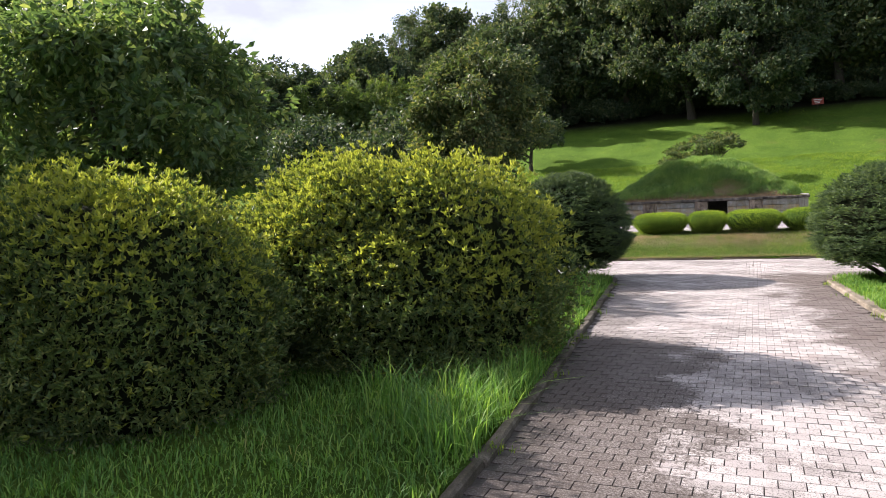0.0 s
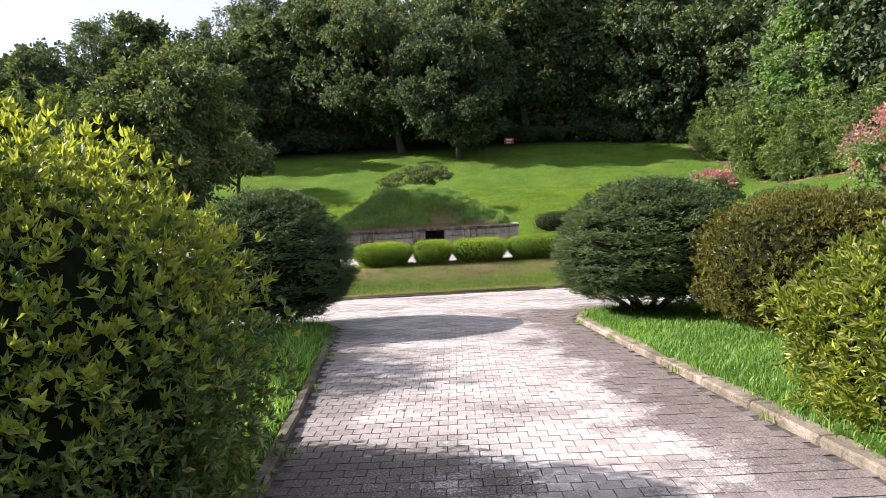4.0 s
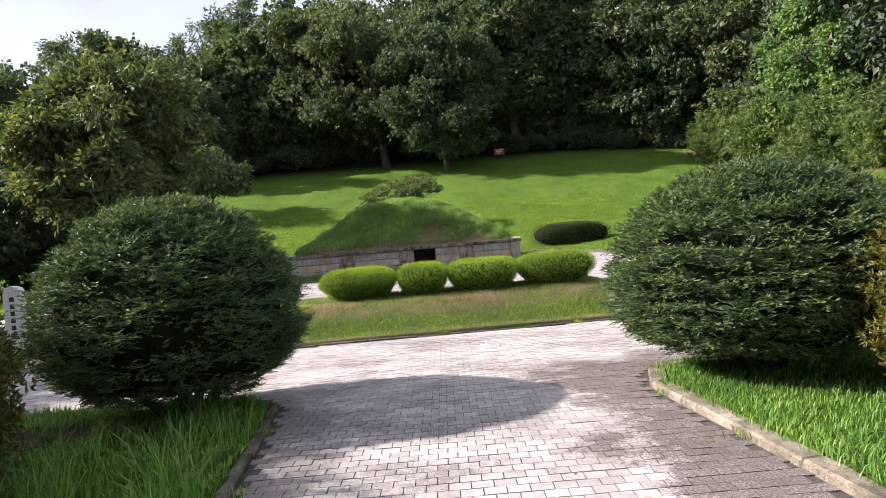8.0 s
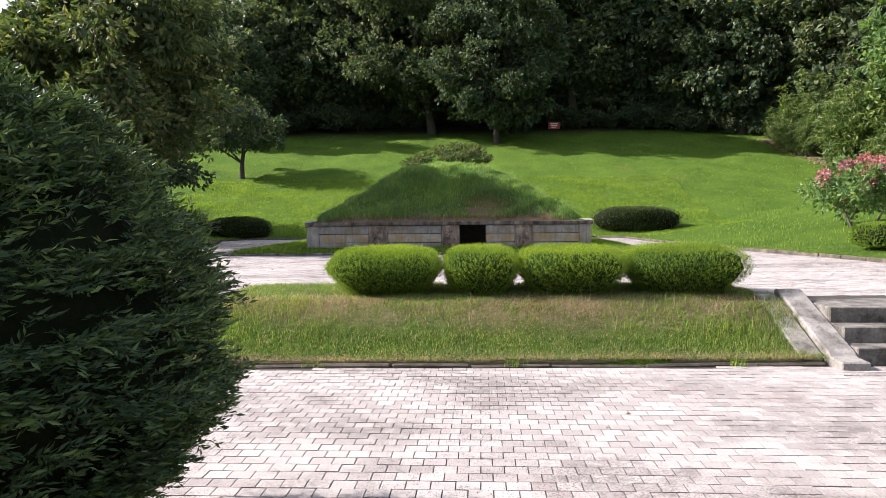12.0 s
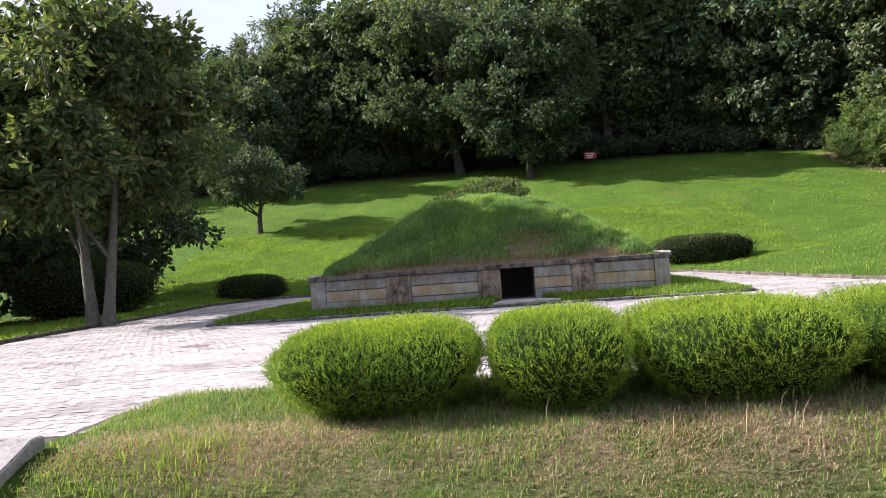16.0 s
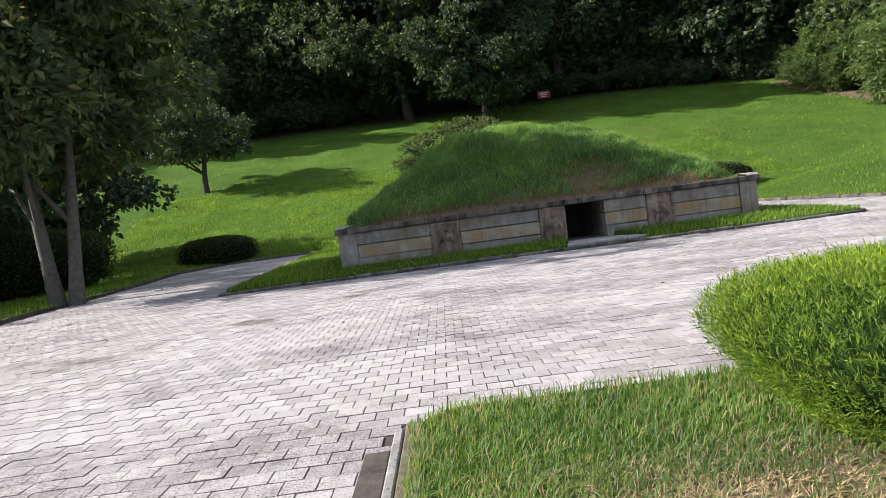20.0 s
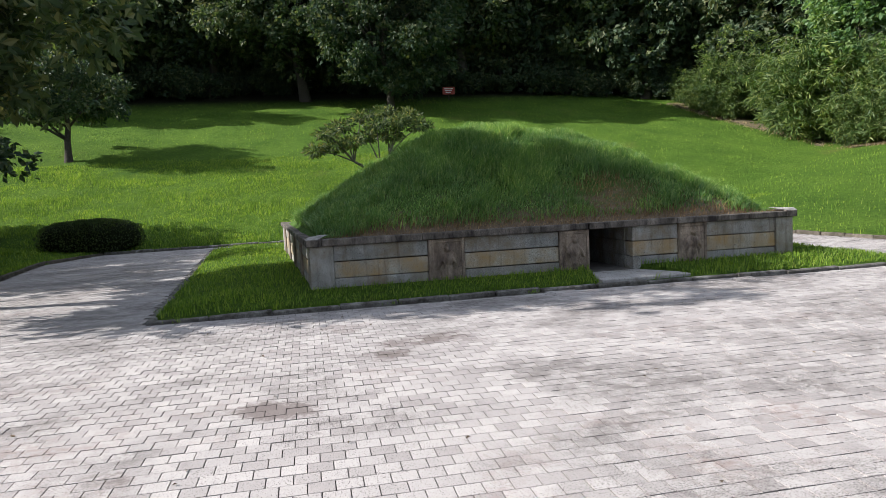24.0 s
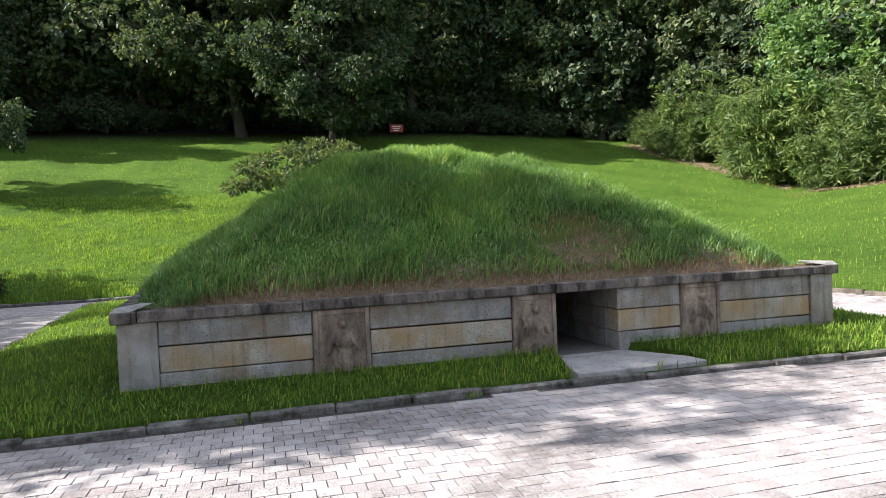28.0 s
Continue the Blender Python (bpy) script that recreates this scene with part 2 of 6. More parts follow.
def ground_material(name):
    m, n, l, b = material(name, 0.95, 0.1)
    c = mix(n, l, noise_fac(n, l, 0.35, 5.0, 0.65, 0.3, 0.7), (0.105, 0.20, 0.026), (0.19, 0.31, 0.042))
    c = mix(n, l, noise_fac(n, l, 5.0, 6.0, 0.8, 0.35, 0.65), mix(n, l, 1.0, c, (0.5, 0.55, 0.5), "MULTIPLY"), c)
    c = mix(n, l, noise_fac(n, l, 24.0, 4.0, 0.8, 0.35, 0.65), mix(n, l, 1.0, c, (0.55, 0.6, 0.55), "MULTIPLY"), c)
    c = mix(n, l, noise_fac(n, l, 0.16, 4.0, 0.6, 0.60, 0.75), c, (0.16, 0.17, 0.045))
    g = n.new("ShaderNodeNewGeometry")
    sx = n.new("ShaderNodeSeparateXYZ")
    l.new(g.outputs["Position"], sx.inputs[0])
    # fades to near black under the trees, the wood's shade painted into the ground
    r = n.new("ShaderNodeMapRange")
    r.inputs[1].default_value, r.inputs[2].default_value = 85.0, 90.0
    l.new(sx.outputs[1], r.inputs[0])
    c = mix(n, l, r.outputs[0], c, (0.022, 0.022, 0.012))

    def span(sock, a, z):
        q = n.new("ShaderNodeMapRange")
        q.interpolation_type = "SMOOTHSTEP"
        q.inputs[1].default_value, q.inputs[2].default_value = a, z
        l.new(sock, q.inputs[0])
        return q.outputs[0]
    w = span(sx.outputs[1], 21.3, 21.95)
    for sock, a, z in ((sx.outputs[1], 23.2, 22.5), (sx.outputs[0], -6.2, -4.6), (sx.outputs[0], 2.2, 1.4)):
        y = n.new("ShaderNodeMath")
        y.operation = "MULTIPLY"
        l.new(w, y.inputs[0])
        l.new(span(sock, a, z), y.inputs[1])
        w = y.outputs[0]
    y = n.new("ShaderNodeMath")
    y.operation = "MULTIPLY"
    l.new(w, y.inputs[0])
    l.new(noise_fac(n, l, 1.3, 5.0, 0.7, 0.30, 0.52), y.inputs[1])
    c = mix(n, l, y.outputs[0], c, mix(n, l, noise_fac(n, l, 40.0, 4.0, 0.7), (0.20, 0.15, 0.09), (0.36, 0.29, 0.19)))
    l.new(c, b.inputs["Base Color"])
    bump(n, l, b, noise_fac(n, l, 12.0, 8.0, 0.8, 0.2, 0.8), 1.0, 0.12)
    return m


def plain(name, a, c, scale=12.0, rough=0.8, strength=0.4, spec=0.3):
    m, n, l, b = material(name, rough, spec)
    f = noise_fac(n, l, scale, 5.0, 0.65, 0.3, 0.7)
    l.new(mix(n, l, f, a, c), b.inputs["Base Color"])
    bump(n, l, b, noise_fac(n, l, scale * 5, 4.0, 0.7, 0.2, 0.8), strength, 0.01)
    return m


M_PAVE = paving_material("paving_block")
M_BED = plain("joint_sand", (0.035, 0.031, 0.027), (0.085, 0.076, 0.066), 20.0, 0.95)
M_GROUND = ground_material("lawn_ground")
M_KERB = stone_material("kerb_granite", (0.12, 0.10, 0.08), (0.23, 0.20, 0.165), (0.04, 0.036, 0.024), 14.0, 1.3, 0.5)
M_KERB_PALE = stone_material("pale_kerb_granite", (0.22, 0.21, 0.195), (0.40, 0.385, 0.36), (0.05, 0.045, 0.036), 22.0, 1.5, 0.5)
M_KERB_TAN = stone_material("tan_kerb_granite", (0.20, 0.165, 0.125), (0.37, 0.32, 0.255), (0.055, 0.05, 0.032), 14.0, 1.0, 0.5)
M_GUTTER = plain("gutter_soil", (0.04, 0.03, 0.024), (0.10, 0.08, 0.068), 9.0, 0.95, 0.6)
M_STEP = stone_material("step_concrete", (0.30, 0.285, 0.265), (0.44, 0.42, 0.395), (0.075, 0.068, 0.06), 9.0, 0.8, 0.25)
M_STEP_OLD = stone_material("blackened_step_concrete", (0.24, 0.225, 0.20), (0.40, 0.38, 0.35), (0.045, 0.042, 0.036), 14.0, 1.5, 0.35)
M_GRANITE = stone_material("wall_granite", (0.25, 0.25, 0.24), (0.41, 0.405, 0.385), (0.20, 0.155, 0.10), 9.0, 0.8, 0.45, tint=0.2)
M_GRANITE_OCHRE = stone_material("ochre_stained_granite", (0.29, 0.275, 0.235), (0.44, 0.415, 0.355), (0.33, 0.22, 0.095), 9.0, 1.1, 0.45, tint=0.15)
M_CAP = stone_material("cap_granite", (0.27, 0.235, 0.20), (0.46, 0.41, 0.36), (0.024, 0.020, 0.019), 12.0, 1.55, 0.5, streak=(2.2, 2.2, 0.7), tint=0.4)
M_RELIEF = stone_material("relief_granite", (0.31, 0.245, 0.19), (0.45, 0.37, 0.29), (0.085, 0.066, 0.055), 26.0, 1.25, 0.4, streak=(1.0, 1.0, 0.45))
M_SLAB = stone_material("entrance_concrete", (0.38, 0.37, 0.36), (0.50, 0.485, 0.465), (0.2, 0.18, 0.16), 5.0, 0.3, 0.15)
M_DARK = plain("chamber_stone", (0.10, 0.09, 0.08), (0.17, 0.16, 0.145), 5.0, 0.9)
M_SOIL = plain("bare_soil", (0.10, 0.085, 0.052), (0.19, 0.16, 0.10), 9.0, 0.95, 0.9)


def mound_material(name):
    """Turf with a ragged border of bare brown soil above the front wall."""
    m, n, l, b = material(name, 0.95, 0.1)
    c = mix(n, l, noise_fac(n, l, 5.0, 5.0, 0.65, 0.3, 0.7), (0.035, 0.075, 0.015), (0.08, 0.13, 0.03))
    g = n.new("ShaderNodeNewGeometry")
    sx = n.new("ShaderNodeSeparateXYZ")
    l.new(g.outputs["Position"], sx.inputs[0])
    j = n.new("ShaderNodeMath")
    j.operation = "MULTIPLY_ADD"
    j.inputs[1].default_value = -0.9
    l.new(noise_fac(n, l, 1.7, 5.0, 0.7, 0.3, 0.7), j.inputs[0])
    l.new(sx.outputs[1], j.inputs[2])
    r = n.new("ShaderNodeMapRange")
    r.inputs[1].default_value, r.inputs[2].default_value, r.inputs[3].default_value, r.inputs[4].default_value = 35.5, 35.75, 1.0, 0.0
    l.new(j.outputs[0], r.inputs[0])
    soil = mix(n, l, noise_fac(n, l, 30.0, 4.0, 0.7), (0.10, 0.075, 0.05), (0.21, 0.16, 0.11))
    l.new(mix(n, l, r.outputs[0], c, soil), b.inputs["Base Color"])
    bump(n, l, b, noise_fac(n, l, 25.0, 4.0, 0.7, 0.2, 0.8), 0.9, 0.01)
    return m


M_MOUND = mound_material("mound_turf")
M_BARK = plain("bark", (0.035, 0.029, 0.023), (0.08, 0.07, 0.058), 9.0, 0.9, 1.0)
M_BARK_PALE = plain("pale_bark", (0.075, 0.068, 0.06), (0.165, 0.15, 0.133), 6.0, 0.9, 1.0)
# dark fills for the shells that paint the shade inside shrubs
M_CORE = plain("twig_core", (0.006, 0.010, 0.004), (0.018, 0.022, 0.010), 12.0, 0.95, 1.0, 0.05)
M_CORE_GREEN = plain("inner_shade_green", (0.012, 0.030, 0.007), (0.034, 0.065, 0.014), 45.0, 0.95, 1.0, 0.05)
M_RED = plain("red_sign_paint", (0.30, 0.05, 0.04), (0.38, 0.08, 0.06), 4.0, 0.6)
M_WHITE = plain("white_paint", (0.68, 0.68, 0.66), (0.8, 0.8, 0.78), 6.0, 0.6)
M_BLACK = plain("black_paint", (0.02, 0.02, 0.02), (0.04, 0.04, 0.04), 6.0, 0.7)
M_MARKER = stone_material("marker_stone", (0.62, 0.61, 0.58), (0.74, 0.73, 0.70), (0.4, 0.39, 0.36), 6.0, 0.3, 0.1)
M_GRASS = leaf_material("grass_blades", (0.080, 0.165, 0.024), (0.178, 0.295, 0.042), (0.245, 0.335, 0.078), 0.4, 0.55, 0.5, 0.15)
M_GRASS_VERGE = leaf_material("verge_grass_blades", (0.062, 0.165, 0.040), (0.145, 0.30, 0.065), (0.22, 0.36, 0.10), 0.4, 0.5, 0.6, 0.25)
M_GRASS_LONG = leaf_material("long_grass_blades", (0.075, 0.161, 0.033), (0.169, 0.281, 0.063), (0.299, 0.312, 0.144), 0.45, 0.45, 0.6)
M_GRASS_DRY = leaf_material("bank_grass_blades", (0.075, 0.160, 0.040), (0.165, 0.265, 0.075), (0.360, 0.300, 0.210), 0.4, 0.6, 0.8)
M_STRAW = leaf_material("dry_grass_blades", (0.24, 0.195, 0.125), (0.38, 0.32, 0.215), (0.46, 0.40, 0.28), 0.2, 0.7, 1.0)
M_STRAW_BROWN = leaf_material("brown_dead_grass", (0.14, 0.10, 0.055), (0.27, 0.20, 0.12), (0.38, 0.30, 0.19), 0.2, 0.7, 1.0, 0.1)
M_MOUND_GRASS = leaf_material("mound_grass_blades", (0.072, 0.170, 0.053), (0.170, 0.300, 0.097), (0.300, 0.400, 0.187), 0.35, 0.42, 0.7, 0.35)
M_YEW_TIP = leaf_material("young_yew_needles", (0.055, 0.108, 0.034), (0.125, 0.195, 0.060), None, 0.2, 0.5, 0.9, 0.25)
M_YEW = leaf_material("yew_needles", (0.021, 0.050, 0.024), (0.066, 0.120, 0.048), (0.115, 0.17, 0.066), 0.15, 0.5, 0.9, 0.25)
M_AZALEA = leaf_material("azalea_leaves", (0.046, 0.090, 0.034), (0.125, 0.182, 0.058), (0.20, 0.235, 0.078), 0.3, 0.42, 0.9)
M_AZALEA_TIP = leaf_material("azalea_new_leaves", (0.155, 0.215, 0.045), (0.30, 0.35, 0.08), None, 0.4, 0.42, 0.9)
# brighter, yellower copy of the azalea leaves, with sunlight put into the colour
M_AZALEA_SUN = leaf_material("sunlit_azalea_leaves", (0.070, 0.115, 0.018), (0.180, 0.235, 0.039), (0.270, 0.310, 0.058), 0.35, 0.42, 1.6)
M_BROWNBUSH = leaf_material("bronze_leaves", (0.048, 0.064, 0.019), (0.125, 0.138, 0.032), (0.20, 0.165, 0.044), 0.3, 0.45, 0.9)
M_HEDGE = leaf_material("clipped_hedge_needles", (0.058, 0.128, 0.021), (0.160, 0.275, 0.040), (0.26, 0.37, 0.058), 0.35, 0.55, 1.2, 0.12)
M_HEDGE_TIP = leaf_material("young_hedge_needles", (0.155, 0.26, 0.032), (0.29, 0.40, 0.055), None, 0.4, 0.5, 1.2, 0.15)
M_DARKSHRUB = leaf_material("dark_shrub_leaves", (0.025, 0.048, 0.015), (0.062, 0.094, 0.025), None, 0.25, 0.5, 1.0)
M_TOPIARY = leaf_material("topiary_leaves", (0.055, 0.13, 0.035), (0.13, 0.24, 0.065), (0.2, 0.3, 0.09), 0.3, 0.5, 1.0)
M_OAK = leaf_material("oak_leaves", (0.036, 0.070, 0.040), (0.092, 0.135, 0.066), (0.155, 0.180, 0.105), 0.28, 0.55, 0.25, 0.2)
M_OAK_DEEP = leaf_material("deep_green_leaves", (0.026, 0.054, 0.034), (0.068, 0.108, 0.059), (0.125, 0.150, 0.086), 0.26, 0.55, 0.25, 0.2)
M_PERSIMMON = leaf_material("broad_dark_leaves", (0.038, 0.070, 0.031), (0.098, 0.142, 0.056), (0.180, 0.195, 0.085), 0.3, 0.52, 0.6, 0.22)
M_VERGE = leaf_material("verge_tree_leaves", (0.048, 0.10, 0.048), (0.115, 0.18, 0.08), (0.19, 0.25, 0.115), 0.42, 0.5, 0.5, 0.3)
M_PINE = leaf_material("pine_needles", (0.042, 0.088, 0.044), (0.112, 0.166, 0.072), (0.154, 0.186, 0.090), 0.2, 0.55, 0.25)
M_BAMBOO = leaf_material("bamboo_leaves", (0.042, 0.088, 0.024), (0.105, 0.168, 0.048), (0.180, 0.240, 0.079), 0.35, 0.5, 0.3)
M_VINE = leaf_material("vine_leaves", (0.065, 0.145, 0.055), (0.14, 0.24, 0.085), (0.19, 0.29, 0.11), 0.4, 0.5, 0.4)
M_PINK = leaf_material("pink_blossom", (0.24, 0.11, 0.13), (0.36, 0.20, 0.225), (0.43, 0.29, 0.31), 0.35, 0.6, 1.0)
M_LEAFLITTER = plain("leaf_litter", (0.10, 0.07, 0.045), (0.22, 0.16, 0.10), 14.0, 0.95, 1.0)


# ---- mesh helpers ----
RNG = np.random.default_rng(11)


def np_mesh(name, v, f, mat, smooth=False):
    """A mesh from arrays; f may be one array of faces or several of different corner counts."""
    fs = [np.asarray(x, dtype=np.int32) for x in (f if isinstance(f, (list, tuple)) else [f])]
    me = bpy.data.meshes.new(name)
    v = np.ascontiguousarray(v, dtype=np.float32)
    me.vertices.add(len(v))
    me.vertices.foreach_set("co", v.ravel())
    loops = np.concatenate([x.ravel() for x in fs])
    counts = np.concatenate([np.full(len(x), x.shape[1]) for x in fs])
    me.loops.add(len(loops))
    me.loops.foreach_set("vertex_index", loops.astype(np.int32))
    me.polygons.add(len(counts))
    me.polygons.foreach_set("loop_start", np.concatenate([[0], np.cumsum(counts)[:-1]]).astype(np.int32))
    me.polygons.foreach_set("use_smooth", np.full(len(counts), smooth, dtype=bool))
    me.materials.append(mat)
    me.update(calc_edges=True)
    return me


def thing(name, label, category, group="", kind="", at=(0, 0, 0), rz=0.0, data=None):
    ob = new(name, data)
    ob.matrix_world = pose(*at, 0, 0, rz)
    return tagged(ob, label, category, group, kind)


def part(name, data, parent, label="", at=(0, 0, 0), rot=(0, 0, 0)):
    """Links a mesh, or a bmesh with its material in a pair, as one part under a thing or a part."""
    if isinstance(data, tuple):
        bm, mat = data
        me = bpy.data.meshes.new(name)
        bm.to_mesh(me)
        bm.free()
        me.materials.append(mat)
        data = me
    ob = new(name, data)
    ob.parent = parent
    ob.matrix_basis = pose(*at, *rot)
    return tagged(ob, label)


def box_mesh(name, lo, hi, mat, bevel=0.01, jitter=0.0, seed=0):
    """A bevelled block with slightly uneven corners."""
    r = random.Random(seed)
    bm = bmesh.new()
    bmesh.ops.create_cube(bm, size=1.0)
    for v in bm.verts:
        for i in range(3):
            v.co[i] = (lo[i] + hi[i]) / 2 + v.co[i] * (hi[i] - lo[i]) + r.uniform(-jitter, jitter)
    if bevel:
        bmesh.ops.bevel(bm, geom=bm.edges[:], offset=bevel, segments=1, affect="EDGES")
    me = bpy.data.meshes.new(name)
    bm.to_mesh(me)
    bm.free()
    me.materials.append(mat)
    return me


def prism_mesh(name, outline, lo, hi, mat, axis=2, bevel=0.0):
    """An outline in two coordinates drawn out along the third."""
    bm = bmesh.new()
    order = {2: (0, 1, 2), 0: (1, 2, 0), 1: (0, 2, 1)}[axis]

    def at(p, h):
        c = [0, 0, 0]
        c[order[0]], c[order[1]], c[order[2]] = p[0], p[1], h
        return bm.verts.new(c)
    a = [at(p, lo) for p in outline]
    z = [at(p, hi) for p in outline]
    bm.faces.new(a[::-1])
    bm.faces.new(z)
    for i in range(len(a)):
        j = (i + 1) % len(a)
        bm.faces.new((a[i], a[j], z[j], z[i]))
    bmesh.ops.recalc_face_normals(bm, faces=bm.faces[:])
    if bevel:
        bmesh.ops.bevel(bm, geom=bm.edges[:], offset=bevel, segments=1, affect="EDGES")
    me = bpy.data.meshes.new(name)
    bm.to_mesh(me)
    bm.free()
    me.materials.append(mat)
    return me


def unit(v):
    return v / np.maximum(np.linalg.norm(v, axis=-1, keepdims=True), 1e-9)


def lumps(d, seed, k=3.0, terms=7):
    """A smooth uneven value from -1 to 1 for directions or places."""
    r = np.random.default_rng(seed)
    out = np.zeros(len(d))
    for _ in range(terms):
        out += np.sin(d @ r.normal(0, k, 3) + r.uniform(0, 6.3))
    return out / terms ** 0.5 / 1.4


def leaf_arrays(p, d, length, width, fold=0.2, rng=None):
    """Folded lance-shaped leaves: bases p, ways d; four corners each."""
    rng = rng or RNG
    n = len(p)
    d = unit(d)
    s = unit(np.cross(d, unit(rng.normal(0, 1, (n, 3)))))
    u = np.cross(s, d)
    length = np.broadcast_to(length, n)[:, None]
    width = np.broadcast_to(width, n)[:, None]
    m = p + d * length * 0.45
    v = np.stack([p, m + s * width / 2 + u * width * fold, p + d * length - u * length * 0.08, m - s * width / 2 + u * width * fold], 1)
    return v.reshape(-1, 3), np.arange(4 * n).reshape(n, 4)


def leaf_mesh(name, p, d, length, width, mat, fold=0.2, rng=None):
    v, f = leaf_arrays(p, d, length, width, fold, rng)
    return np_mesh(name, v, f, mat)


def blade_mesh(name, p, height, width, mat, lean=0.5, rng=None, wind=(0.1, -0.05)):
    """Grass blades of two bent segments that end in a point."""
    rng = rng or RNG
    n = len(p)
    a = rng.uniform(0, 2 * np.pi, n)
    s = np.stack([np.cos(a), np.sin(a), np.zeros(n)], 1)
    t = np.stack([-np.sin(a), np.cos(a), np.zeros(n)], 1) * rng.normal(0, lean, (n, 1)) + np.array([*wind, 0]) * lean
    h = np.broadcast_to(height, n)[:, None]
    w = np.broadcast_to(width, n)[:, None]
    z = np.array([0, 0, 1.0])
    mid = p + (z * 0.6 + t * 0.28) * h
    tip = p + (z * 0.95 + t * 0.9) * h
    v = np.stack([p - s * w / 2, p + s * w / 2, mid + s * w * 0.36, mid - s * w * 0.36, tip], 1).reshape(-1, 3)
    k = np.arange(n)[:, None] * 5
    return np_mesh(name, v, [np.hstack([k, k + 1, k + 2, k + 3]), np.hstack([k + 3, k + 2, k + 4])], mat)


def tube_arrays(pts, radii, sides=7):
    pts = np.asarray(pts, float)
    n = len(pts)
    tang = unit(np.gradient(pts, axis=0))
    ref = np.where(np.abs(tang[:, 2:3]) > 0.9, np.array([[1.0, 0, 0]]), np.array([[0, 0, 1.0]]))
    a = unit(np.cross(tang, ref))
    b = np.cross(tang, a)
    ang = np.linspace(0, 2 * np.pi, sides, endpoint=False)
    ring = np.cos(ang)[None, :, None] * a[:, None] + np.sin(ang)[None, :, None] * b[:, None]
    v = (pts[:, None] + ring * np.asarray(radii, float)[:, None, None]).reshape(-1, 3)
    i, j = np.meshgrid(np.arange(n - 1), np.arange(sides), indexing="ij")
    q = np.stack([i * sides + j, i * sides + (j + 1) % sides, (i + 1) * sides + (j + 1) % sides, (i + 1) * sides + j], -1).reshape(-1, 4)
    return v, q


def tubes_mesh(name, tubes, mat):
    vs, fs, o = [], [], 0
    for pts, radii, sides in tubes:
        v, f = tube_arrays(pts, radii, sides)
        vs.append(v)
        fs.append(f + o)
        o += len(v)
    return np_mesh(name, np.vstack(vs), np.vstack(fs), mat, True)


# ---- plan: outlines of the paved places, and the lie of the land ----
UP = 0.60


def bank_y(x):
    """The foot of the bank between the two levels."""
    return 20.78 + 0.03 * (np.asarray(x, float) + 2.0)


ROAD = [(-2.7, -14), (1.9, -14), (1.35, 2), (1.03, 6.5), (0.55, 12), (0.27, 15.0), (0.27, 15.5), (0.5, 16.1), (1.2, 16.45),
        (1.2, 17), (-4.9, 17), (-4.9, 16.45), (-4.2, 16.2), (-3.92, 15.7), (-3.85, 15.2), (-3.45, 11.4), (-3.0, 7), (-2.75, 3.5)]
CROSS = [(-26, 16.45), (18, 16.45), (18, 21.38), (-26, 20.06)]
PLAZA = [(-14.4, 22.3), (-14.8, 27), (-15.0, 30.7), (-15.5, 34), (-15.75, 38), (-16.1, 42), (-16.8, 47.5), (-15.8, 50.6), (-9, 51.0),
         (4, 50.6), (5.3, 49.5), (5.4, 45), (6.0, 36.5), (6.9, 32), (7.3, 28.5), (7.6, 22.9)]
ISLAND = [(-10.75, 34.25), (-4, 34.33), (2.7, 34.0), (3.1, 34.4), (3.4, 40), (3.2, 48.7), (-11.8, 49.2)]
BED = [(-6.2, 20.0), (-6.25, 23.75), (-6.0, 24.05), (1.55, 24.15), (1.68, 20.0)]
STAIRS = ((-9.6, -6.5), (2.02, 5.1))


def sd_poly(x, y, poly):
    """Signed distance to an outline, negative inside."""
    x, y = np.asarray(x, float), np.asarray(y, float)
    best = np.full(x.shape, 1e9)
    inside = np.zeros(x.shape, bool)
    for (ax, ay), (bx, by) in zip(poly, poly[1:] + poly[:1]):
        ex, ey = bx - ax, by - ay
        t = np.clip(((x - ax) * ex + (y - ay) * ey) / (ex * ex + ey * ey), 0, 1)
        best = np.minimum(best, np.hypot(x - ax - t * ex, y - ay - t * ey))
        if ay != by:
            c = (ay > y) != (by > y)
            inside ^= c & (x < (bx - ax) * (y - ay) / (by - ay) + ax)
    return np.where(inside, -best, best)


def sd_lower(x, y):
    return np.minimum(sd_poly(x, y, ROAD), sd_poly(x, y, CROSS))


def sd_upper(x, y):
    return np.maximum(np.maximum(sd_poly(x, y, PLAZA), -sd_poly(x, y, ISLAND)), -sd_poly(x, y, BED))


def in_stairs(x, y, grow=0.0):
    out = np.zeros(np.shape(x), bool)
    for a, b in STAIRS:
        out |= (x > a - grow) & (x < b + grow) & (y > bank_y(x) - 0.1) & (y < 22.9)
    return out


